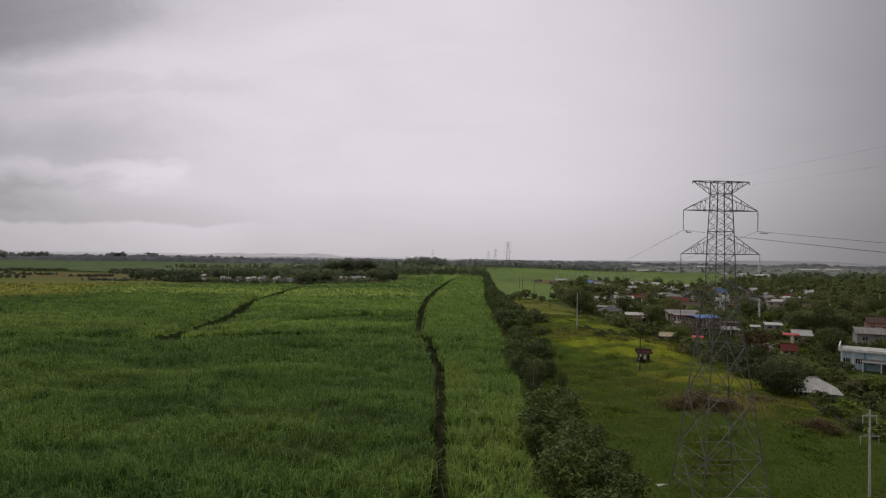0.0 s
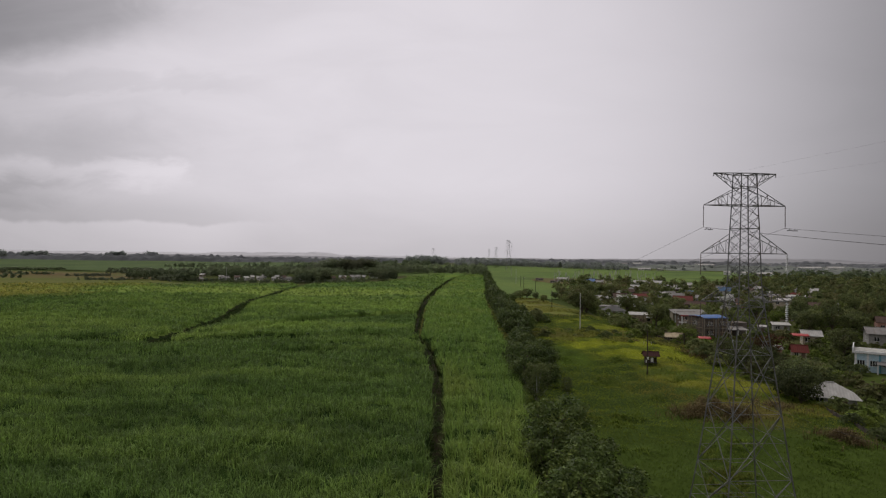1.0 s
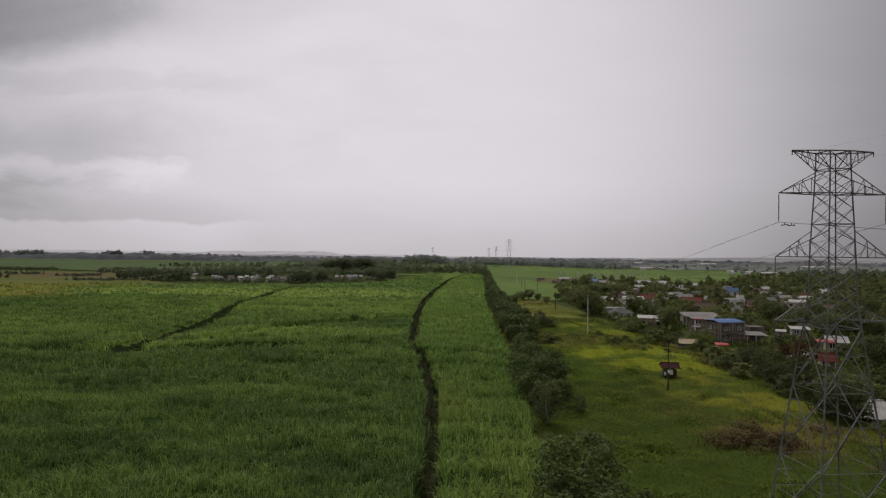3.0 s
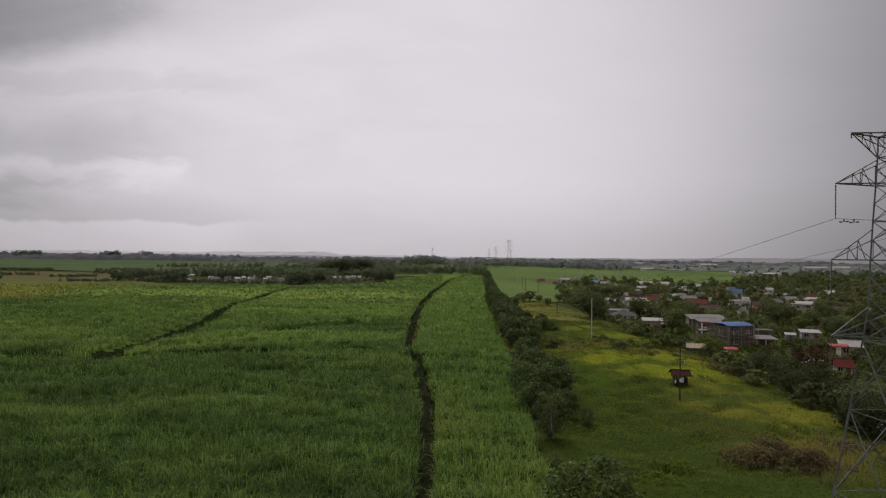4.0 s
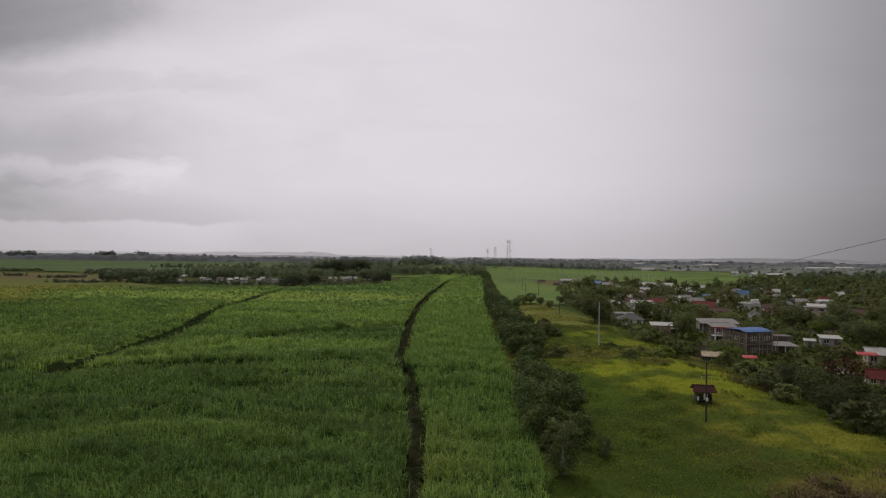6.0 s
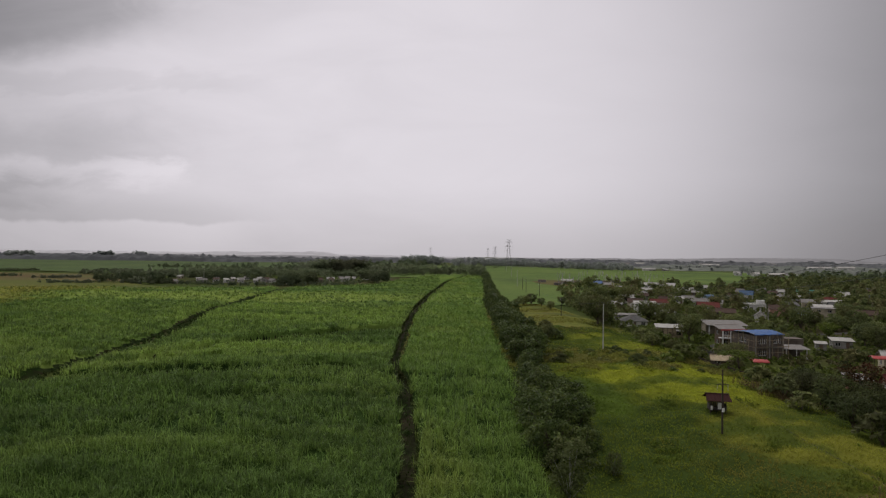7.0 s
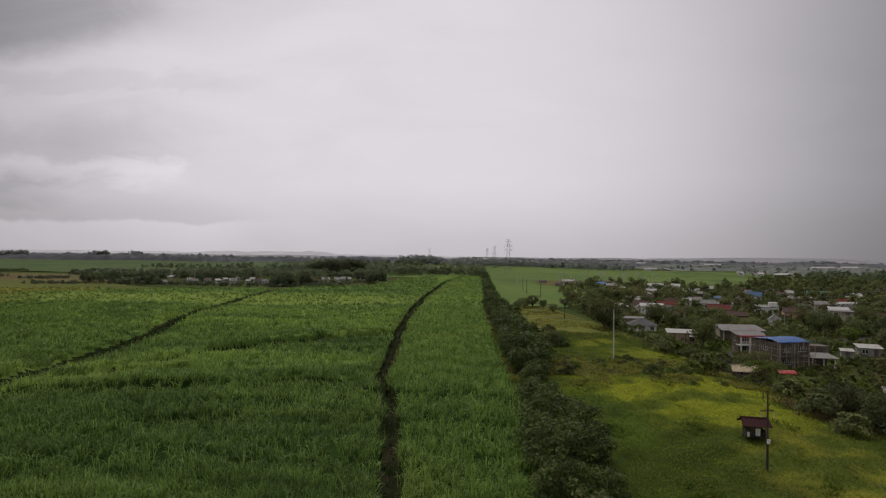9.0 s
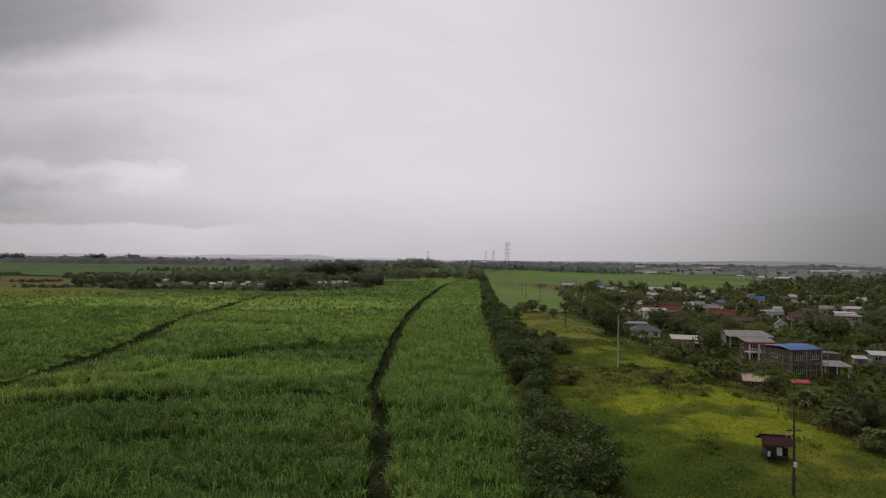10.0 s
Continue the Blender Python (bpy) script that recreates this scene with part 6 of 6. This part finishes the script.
# ---- hut on the meadow ----
def field_hut(x, y, turn):
    top = thing("field_hut", x, y, gh(x, y), "small open hut on stilts with a maroon tin roof", "hut", "", turn)
    for sx in (-1, 1):
        for sy in (-1, 1):
            bm = bmesh.new()
            tube(bm, [(sx * 1.05, sy * 0.8, -0.3), (sx * 1.05, sy * 0.8, 1.2), (sx * 1.05, sy * 0.8, 2.45)], [0.075, 0.07, 0.06], 7)
            part("stilt", bm, "dark_wood", top)
    bm = bmesh.new()
    box(bm, -1.2, -0.95, 0.72, 1.2, 0.95, 0.80)
    part("floor", bm, "dark_wood", top)
    for i in range(9):
        bm = bmesh.new()
        box(bm, -1.15 + i * 0.26, 0.78, 0.8, -0.93 + i * 0.26, 0.84, 1.75)
        part("board", bm, "dark_wood", top)
    for s in (-1, 1):
        bm = bmesh.new()
        box(bm, s * 1.12 - 0.03, -0.8, 0.8, s * 1.12 + 0.03, 0.75, 1.55)
        part("side_wall", bm, "dark_wood", top)
    bm = bmesh.new()
    box(bm, -1.1, -0.86, 1.25, 1.1, -0.80, 1.36)
    part("rail", bm, "dark_wood", top)
    bm = bmesh.new()
    box(bm, -0.1, -1.02, 0.95, 0.45, -0.96, 1.85)
    part("notice_board", bm, "white_paint", top, "plain white board")
    bm = bmesh.new()
    box(bm, -1.05, -0.98, 0.75, -0.78, -0.9, 1.35)
    part("sack", bm, "white_paint", top, "pale hanging sack")
    bm = bmesh.new()
    slab(bm, [(-1.75, -1.55, 2.2), (1.75, -1.55, 2.2), (1.6, 0, 3.0), (-1.6, 0, 3.0)], 0.05)
    slab(bm, [(-1.6, 0, 3.0), (1.6, 0, 3.0), (1.75, 1.55, 2.2), (-1.75, 1.55, 2.2)], 0.05)
    roof = part("roof", bm, "tin_maroon", top, "maroon tin roof")
    bm = bmesh.new()
    bar(bm, (-1.7, 0, 3.03), (1.7, 0, 3.03), 0.3, 0.05)
    part("ridge_cap", bm, "tin_maroon", roof)


field_hut(43.3, 130.9, -12)


# dark fence along the meadow's edge
def fence(line, height, label, material="dark_wood"):
    (ax, ay), (bx, by) = line
    length = math.hypot(bx - ax, by - ay)
    top = thing("fence", ax, ay, gh(ax, ay), label, "fence", "", math.degrees(math.atan2(by - ay, bx - ax)))
    n = int(length / 1.8)
    for i in range(n + 1):
        u = i / n
        dz = gh(ax + (bx - ax) * u, ay + (by - ay) * u) - gh(ax, ay)
        bm = bmesh.new()
        box(bm, u * length - 0.08, -0.08, dz - 0.3, u * length + 0.08, 0.08, dz + height + 0.1)
        part("post", bm, material, top)
        if i < n:
            bm = bmesh.new()
            box(bm, u * length + 0.085, -0.04, dz - 0.25, u * length + length / n - 0.085, 0.04, dz + height)
            part("panel", bm, material, top)


fence(((63.0, 184.0), (66.5, 162.0)), 1.2, "dark weathered board fence along a lot")
fence(((59.0, 98.0), (54.5, 80.0)), 0.8, "low dark board fence beside the meadow", "dark_wood")

# ---- scattered village houses farther back ----
WALLS = ("white_wall", "grey_wall", "beige_wall", "brown_wall", "white_wall")
ROOFS = ("tin_grey", "tin_rust", "tin_white", "tin_dark", "tin_grey", "tin_rust", "tin_red")
ROOF_WORDS = {"tin_grey": "weathered grey", "tin_rust": "rusty", "tin_white": "pale", "tin_red": "faded red", "tin_dark": "dark"}
WALL_WORDS = {"white_wall": "white", "grey_wall": "cement", "beige_wall": "beige", "brown_wall": "brown board"}
BUILT = [(83.8, 197.4), (92.2, 196.5), (91.2, 240.5), (82.2, 214.5), (74, 232), (71.5, 259.5), (93, 305), (84, 330), (108.5, 336), (98, 342), (120.5, 311), (120.5, 296.5), (189, 414), (150.5, 292),
         (158.5, 290), (198, 346), (187, 345), (245, 411), (235, 430), (166, 384), (156, 393), (162, 489), (128, 459), (146, 322), (99.4, 140.1), (92, 128), (101, 131), (88, 120), (65, 107), (101.8, 178.5), (75.8, 181.2), (88, 157), (107, 186), (128, 183), (151, 213), (67, 182), (76, 284),
         (128, 281), (148.5, 303), (116, 214), (108, 210.5), (98.3, 208), (167, 455), (140, 449), (180, 467), (236, 396), (171, 283), (84.5, 161), (133, 352), (104, 372), (117, 392), (213, 372), (176, 318)]
tries = 0
more = []
while len(more) < 42 and tries < 3000:
    tries += 1
    y = rr.uniform(290, 500)
    x = rr.uniform(70 + (y - 225) * 0.20, 110 + (y - 225) * 0.85)
    if all(math.hypot(x - a, y - b) > 10.5 for a, b in BUILT + more) and y > 215 + abs(x - 110) * 0.3:
        more.append((x, y))
for x, y in more:
    wm, rm = rr.choice(WALLS), rr.choice(ROOFS)
    house(x, y, rr.choice((-12, -20, 70, -30)), rr.uniform(4.0, 6.5), rr.uniform(4.0, 5.5), rr.uniform(2.2, 2.8), rr.choice(("gable", "gable", "shed", "hip")), wm, rm,
          f"{WALL_WORDS[wm]} village house with a {ROOF_WORDS[rm]} tin roof", 1, rr.uniform(1.0, 1.7), 0.5, 2, bool(rr.random() < 0.6))
NAMED = list(BUILT)
BUILT += more
# hamlet behind the cane field
for x, y, s in [(-173, 489, 1), (-167, 500, 1), (-161, 517, 1), (-150, 505, 0.8), (-132, 510, 1.2), (-111, 494, 1), (-103, 546, 0.9), (-87, 533, 1), (-80, 541, 0.9), (-74, 536, 1), (-67, 582, 1), (-141, 524, 1),
                (-120, 520, 1), (-178, 497, 0.7), (-170, 510, 0.7), (-145, 492, 0.7), (-137, 500, 0.6), (-126, 505, 0.7), (-117, 498, 0.6), (-106, 505, 0.7), (-92, 515, 0.6), (-84, 520, 0.7), (-76, 524, 0.6), (-70, 545, 0.7), (-158, 497, 0.6), (-213, 545, 0.8), (-96, 520, 1), (-62, 560, 0.8), (-155, 535, 1), (-185, 470, 0.7)]:
    wm, rm = rr.choice(("white_wall", "grey_wall", "beige_wall", "white_wall")), rr.choice(("tin_white", "tin_grey", "tin_rust", "tin_white", "tin_grey"))
    house(x, y, rr.choice((10, 20, 75, -10, 40)), rr.uniform(3.2, 6) * s, rr.uniform(3.2, 4.6), rr.uniform(1.8, 2.4), rr.choice(("gable", "gable", "shed")), wm, rm,
          f"small {WALL_WORDS[wm]} hamlet house with a {ROOF_WORDS[rm]} tin roof", 1, rr.uniform(1.0, 1.6), 0.4, 2, False)
# far sheds on the plain
for x, y, w in [(760, 1480, 60), (1080, 1500, 70), (560, 1330, 26), (540, 1260, 30), (620, 1050, 24), (640, 1060, 22), (690, 1080, 26), (840, 1120, 24), (100, 1900, 60), (140, 1950, 40), (430, 1350, 24), (390, 1330, 18)]:
    house(x, y, rr.uniform(-25, 10), w, 14, 6, "gable", "white_wall", rr.choice(("tin_white", "tin_white", "tin_grey")), "long pale industrial shed far off on the plain", 1, 2.0, 0.5, 3, False)

for i, (x, y) in enumerate([(352, 760), (366, 748), (378, 772), (388, 745), (401, 762), (412, 741), (424, 770), (430, 735), (446, 752), (462, 742), (370, 800), (395, 812), (432, 800), (470, 790), (300, 930), (318, 960), (335, 948)]):
    wm, rm = rr.choice(("white_wall", "grey_wall", "white_wall")), rr.choice(("tin_white", "tin_grey", "tin_white"))
    house(x, y, rr.choice((-30, -15, 55)), rr.uniform(7, 14), rr.uniform(6, 8), rr.uniform(2.0, 2.8), rr.choice(("gable", "shed")), wm, rm, f"{WALL_WORDS[wm]} roadside building with a {ROOF_WORDS[rm]} roof beyond the rice field", 1, rr.uniform(1.0, 1.8), 0.4, 2, False)

# ---- trees filling the village ----
def clear_of_houses(x, y, tall):
    for a, b in BUILT:
        dx, dy = a - x, b - y
        dist = math.hypot(dx, dy)
        if dist < 6.5:
            return False
        if (a, b) not in NAMED:
            continue
        for cx, cy in ((0.5, 5), (2.5, 45)):
            ex, ey = a - cx, b - cy
            e = math.hypot(ex, ey)
            ahead, off = (dx * ex + dy * ey) / e, abs(dx * ey - dy * ex) / e
            if tall and 0 < ahead < (46 if b < 186 else 26 if b < 280 else 22) and off < 5.0:
                return False
    return True


placed = 0
massed = []
for _ in range(9000):
    if placed >= 430:
        break
    y = rr.uniform(100, 520)
    u = rr.uniform(0, 1)
    lo = float(np.interp(y, [100, 150, 178, 200, 250, 330, 420, 520], [62, 68, 72, 66, 64, 62, 80, 110]))
    x = lo + u * ((40 + y * 0.72) - lo)
    road = float(to_line(np.array(x), np.array(y), [(60, 172), (66, 190), (78, 212), (92, 228), (120, 240), (190, 262)]))
    if road < 4.5:
        continue
    proto = rr.choice((dark_a, dark_b, dark_a, dark_b, dark_c, mid_a, bush_a))
    s = rr.uniform(0.55, 0.95)
    if not clear_of_houses(x, y, proto is not bush_a):
        if clear_of_houses(x, y, False):
            proto, s = rr.choice((bush_a, bush_b)), rr.uniform(0.6, 1.2)
        else:
            continue
    placed += 1
    if y > 300:
        massed.append((x, y))
        continue
    plant(proto, x, y, rr.uniform(0, 360), s)
for i in range(70):
    y = rr.uniform(300, 560)
    x = (0.62 + rr.uniform(0, 0.22)) * (y - 40) + rr.uniform(-6, 6)
    if clear_of_houses(x, y, False):
        massed.append((x, y))


# ---- woods farther off ----
def woods(name, spots, material, seed, label, leaf, clumps=5, per=26, tall=(6, 11)):
    """Many far trees as one mass of leaf clumps."""
    r = np.random.RandomState(seed)
    cs, rs = [], []
    for x, y in spots:
        h = r.uniform(*tall)
        w = h * r.uniform(0.30, 0.48)
        z = gh(x, y)
        for _ in range(clumps):
            u = r.uniform(0, 1)
            a = r.uniform(0, 6.283)
            q = w * math.sqrt(r.uniform(0, 1)) * (1 - 0.5 * u)
            cs.append((x + q * math.cos(a), y + q * math.sin(a), z + h * (0.18 + 0.68 * u)))
            rs.append(h * r.uniform(0.16, 0.28))
    verts, quads = leaf_cloud(cs, rs, per, leaf, seed, 0.85)
    return tagged(new(name, raw_mesh(name, verts, quads, [], material)), label, "trees", "", "stuff")


def belt(n, x0, x1, y0, y1, seed, bend=0.0):
    r = np.random.RandomState(seed)
    x = r.uniform(x0, x1, n)
    return np.stack([x, r.uniform(y0, y1, n) + bend * (x - x0)], 1)


def band(n, a0, a1, d0, d1, seed):
    """Spots between two slopes (x over y) and two distances."""
    r = np.random.RandomState(seed)
    y = r.uniform(d0, d1, n)
    return np.stack([r.uniform(a0, a1, n) * y, y], 1)


def grove(n, cx, cy, rx, ry, seed):
    """Spots scattered inside an oval."""
    r = np.random.RandomState(seed)
    a, q = r.uniform(0, 6.283, n), np.sqrt(r.uniform(0, 1, n))
    return np.stack([cx + rx * q * np.cos(a), cy + ry * q * np.sin(a)], 1)


hamlet = np.concatenate([belt(150, -235, -60, 545, 640, 61), belt(34, -170, -100, 560, 600, 65), belt(20, -85, -58, 600, 650, 66)])
woods("hamlet_trees", hamlet, "wood_far", 71, "green trees and bamboo round a hamlet behind the cane", (0.45, 0.85), 8, 30, (4.5, 9.0))
woods("hamlet_trees", np.concatenate([grove(20, -105.5, 474, 7, 9, 62), grove(16, -94, 492, 5, 8, 67)]), "wood_dark", 172, "dark full trees between hamlet houses", (0.4, 0.75), 9, 34, (6.0, 9.5))
woods("hamlet_trees", np.concatenate([grove(26, -46, 520, 8, 12, 63), grove(10, -58, 540, 7, 8, 68)]), "wood_dark", 173, "dark full trees at the edge of the cane", (0.4, 0.75), 9, 34, (6.5, 10.0))
woods("hamlet_trees", np.concatenate([grove(50, -212, 470, 26, 22, 64), grove(40, -170, 520, 30, 14, 69)]), "wood_dark", 174, "dark trees beside a stubble field", (0.4, 0.75), 8, 30, (5.0, 9.0))
woods("woodland", grove(70, -92, 640, 22, 16, 75), "wood_dark", 175, "tall dark grove behind the hamlet", (0.55, 1.0), 9, 34, (12, 16.5))
woods("woodland", grove(20, -122, 635, 12, 10, 76), "wood_far", 176, "tall green trees beside a dark grove", (0.55, 1.0), 9, 30, (12, 16))
woods("garden_scrub", np.concatenate([belt(170, -200, -60, 462, 482, 191), belt(80, -140, -58, 490, 530, 192), grove(70, -300, 522, 18, 16, 193), grove(60, -246, 447, 20, 9, 195), grove(60, -372, 548, 24, 14, 196), grove(50, -425, 505, 20, 14, 197)]), "wood_far", 194, "low dark scrub before the hamlet", (0.4, 0.8), 5, 22, (1.2, 3.0))
woods("woodland", np.concatenate([belt(130, -56, 46, 640, 700, 70), belt(70, -120, -50, 655, 720, 77)]), "wood_far", 72, "belt of green trees beyond the end of the cane", (0.6, 1.1), 7, 26, (6, 11.5))
woods("woodland", np.concatenate([belt(90, -220, -60, 690, 780, 167), band(70, -0.16, -0.02, 760, 850, 168)]), "wood_far", 177, "green wood beyond the hamlet", (0.8, 1.5), 6, 22, (6, 11))
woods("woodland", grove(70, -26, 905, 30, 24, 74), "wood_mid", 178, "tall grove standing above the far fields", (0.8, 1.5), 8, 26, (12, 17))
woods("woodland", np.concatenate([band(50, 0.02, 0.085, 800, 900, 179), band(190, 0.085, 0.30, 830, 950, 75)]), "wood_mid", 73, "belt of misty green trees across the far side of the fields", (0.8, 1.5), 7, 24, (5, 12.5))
hedges = np.concatenate([grove(260, -600, 655, 80, 20, 181), grove(140, -440, 650, 40, 16, 182), grove(70, -340, 690, 26, 16, 183)])
woods("field_hedge", hedges, "wood_far", 185, "low green hedges between distant fields", (0.6, 1.1), 4, 22, (1.6, 3.2))
clusters = []
for cx, cy, n, r in [(-240, 560, 46, 22), (-300, 600, 26, 20), (-262, 640, 60, 30), (-300, 820, 70, 46), (-220, 720, 80, 42), (-210, 660, 60, 28), (-330, 470, 14, 10), (-205, 455, 16, 7), (-420, 560, 18, 16)]:
    clusters.append(grove(n, cx, cy, 1.6 * r, 0.7 * r, int(n + cy)))
woods("woodland", np.concatenate(clusters), "wood_far", 78, "clumps of trees between distant fields", (0.5, 0.95), 6, 24, (2.5, 6.5))
woods("woodland", np.concatenate([grove(16, -890, 1330, 26, 12, 80), grove(12, -716, 1335, 20, 10, 81), grove(8, -650, 1360, 16, 8, 89), grove(8, -960, 1330, 18, 8, 188)]), "wood_mid", 90, "tall hazy trees standing above a distant tree line", (1.4, 2.6), 9, 30, (16, 23))
edge = np.random.RandomState(140).uniform(0, 1, (400, 2))
edge = np.stack([(0.50 + 0.40 * edge[:, 0]) * (395 + 230 * edge[:, 1]), 430 + 230 * edge[:, 1]], 1)
woods("village_wood", edge, "tree_leaf", 134, "dark trees closing the far side of the village", (0.9, 1.5), 6, 11, (4, 8))
woods("village_wood", massed, "tree_leaf", 133, "dark massed trees behind the village houses", (0.7, 1.2), 8, 18, (5, 9.5))
def tree_line(y, x0, x1, height, seed, material, label):
    """A far belt of trees whose crowns have closed into one bumpy mass."""
    xs, v = np.arange(x0, x1, 3.2), np.linspace(-1, 1, 9)
    X, V = np.meshgrid(xs, v)
    Y = y + V * 34 + 30 * ripple(X, X * 0, 420, seed)
    tall = 0.62 + 0.20 * ripple(X, X * 0, 160, seed + 1) + 0.20 * ripple(X, Y, 34, seed + 2) + 0.28 * ripple(X, Y, 12, seed + 3)
    ends = ss(0, 60, X - x0) * ss(0, 60, x1 - X)
    Z = gz(X, Y) - 1 + height * np.maximum(tall, 0.10) * (1 - V**6) * ends
    n = len(xs)
    i = (np.arange(8)[:, None] * n + np.arange(n - 1)).ravel()
    me = raw_mesh("tree_line", np.stack([X, Y, Z], -1).reshape(-1, 3), np.stack([i, i + 1, i + 1 + n, i + n], 1), [], material)
    return tagged(new("tree_line", me), label, "trees", "", "stuff")


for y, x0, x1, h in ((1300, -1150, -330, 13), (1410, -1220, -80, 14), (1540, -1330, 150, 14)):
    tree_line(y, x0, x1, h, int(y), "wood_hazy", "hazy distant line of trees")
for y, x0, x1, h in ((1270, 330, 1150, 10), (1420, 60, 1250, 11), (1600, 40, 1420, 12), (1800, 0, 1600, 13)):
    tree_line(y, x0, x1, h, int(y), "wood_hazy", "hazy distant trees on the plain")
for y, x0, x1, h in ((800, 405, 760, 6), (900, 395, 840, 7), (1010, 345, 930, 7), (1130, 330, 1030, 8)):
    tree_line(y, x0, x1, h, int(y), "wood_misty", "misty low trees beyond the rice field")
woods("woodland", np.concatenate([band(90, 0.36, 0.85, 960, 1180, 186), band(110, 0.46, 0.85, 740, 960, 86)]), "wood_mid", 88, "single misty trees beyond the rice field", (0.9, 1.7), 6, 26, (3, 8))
woods("woodland", np.concatenate([band(150, 0.56, 0.85, 600, 760, 87), grove(14, 366, 655, 12, 8, 189)]), "wood_far", 189, "dark trees at the edge of the rice field", (0.8, 1.4), 6, 22, (5, 10))
under = []
for _ in range(3600):
    y = rr.uniform(92, 540)
    lo = float(np.interp(y, [92, 150, 178, 200, 250, 330, 420, 540], [60, 66, 70, 62, 62, 60, 74, 100]))
    x = lo + rr.random() * (40 + y * 0.76 - lo)
    if 58 < x < 73 and 158 < y < 184:
        continue
    if y < 300 and any(0 < b - y < 15 and abs(x + (a - 2.5) / (b - 40) * (b - y) - a) < 5.5 for a, b in ((74, 232), (94.6, 240.5), (84, 214.5), (83.8, 197.4), (71.5, 259.5), (64.4, 107), (101.8, 178.5), (101.1, 140.1))):
        continue
    if all(abs(x - a) > 6.0 or abs(y - b) > 5.5 for a, b in BUILT) and float(to_line(np.array(x), np.array(y), [(60, 172), (66, 190), (78, 212), (92, 228), (120, 240), (190, 262)])) > 3.5:
        under.append((x, y))
near_under = [p for p in under if p[1] < 240]
yard = []
for _ in range(2600):
    y = rr.uniform(150, 330)
    x = rr.uniform(62, 62 + (y - 100) * 0.75)
    if all(math.hypot(x - a, y - b) > 5.2 for a, b in BUILT) and float(to_line(np.array(x), np.array(y), [(60, 172), (66, 190), (78, 212), (92, 228), (120, 240), (190, 262)])) > 2.6:
        yard.append((x, y))
woods("garden_scrub", yard, "light_leaf", 135, "waist-high weeds and garden plants round the houses", (0.22, 0.45), 5, 12, (0.7, 1.7))
woods("garden_scrub", near_under, "tree_leaf", 131, "tangled low scrub and garden plants between houses", (0.32, 0.62), 4, 12, (1.2, 3.2))
woods("garden_scrub", [p for p in under if p[1] >= 240], "tree_leaf", 132, "low scrub and garden plants between houses", (0.6, 1.1), 4, 10, (1.6, 4.2))


def ridge(name, y, x0, x1, height, seed, material, label):
    """A long low rise far away, as a real hill with depth."""
    xs, ys = np.linspace(x0, x1, 160), np.linspace(-1, 1, 9)
    X, V = np.meshgrid(xs, ys)
    crest = height * (0.62 + 0.25 * ripple(xs, xs * 0, 900, seed) + 0.10 * ripple(xs, xs * 0, 240, seed + 1) + 0.05 * ripple(xs, xs * 0, 60, seed + 2))
    crest = np.maximum(crest, 2.0) * ss(0, 0.3, (xs - x0) / (x1 - x0)) * ss(0, 0.3, (x1 - xs) / (x1 - x0))
    Z = gz(X, y + V * 260) - 1 + crest * (1 - V**2)
    n = len(xs)
    i = (np.arange(8)[:, None] * n + np.arange(n - 1)).ravel()
    me = raw_mesh(name, np.stack([X, y + V * 260, Z], -1).reshape(-1, 3), np.stack([i, i + 1, i + 1 + n, i + n], 1), [], material, True)
    return tagged(new(name, me), label, "hill", "", "structure")


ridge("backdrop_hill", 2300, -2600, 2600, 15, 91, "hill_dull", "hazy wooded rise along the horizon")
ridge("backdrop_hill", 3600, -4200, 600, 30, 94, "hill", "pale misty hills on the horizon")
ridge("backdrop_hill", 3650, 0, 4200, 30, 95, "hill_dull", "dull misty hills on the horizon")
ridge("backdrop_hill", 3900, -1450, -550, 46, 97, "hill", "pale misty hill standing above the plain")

# a pale slab lying in the grass beside the tower
slab_thing = thing("concrete_slab", 21.6, 59.4, gh(21.6, 59.4), "small pale concrete slab lying in the grass", "slab", "", 8)
bm = bmesh.new()
box(bm, -0.6, -0.3, -0.05, 0.6, 0.3, 0.35)
bmesh.ops.bevel(bm, geom=bm.edges[:], offset=0.04, segments=1, affect="EDGES")
part("block", bm, "concrete", slab_thing)
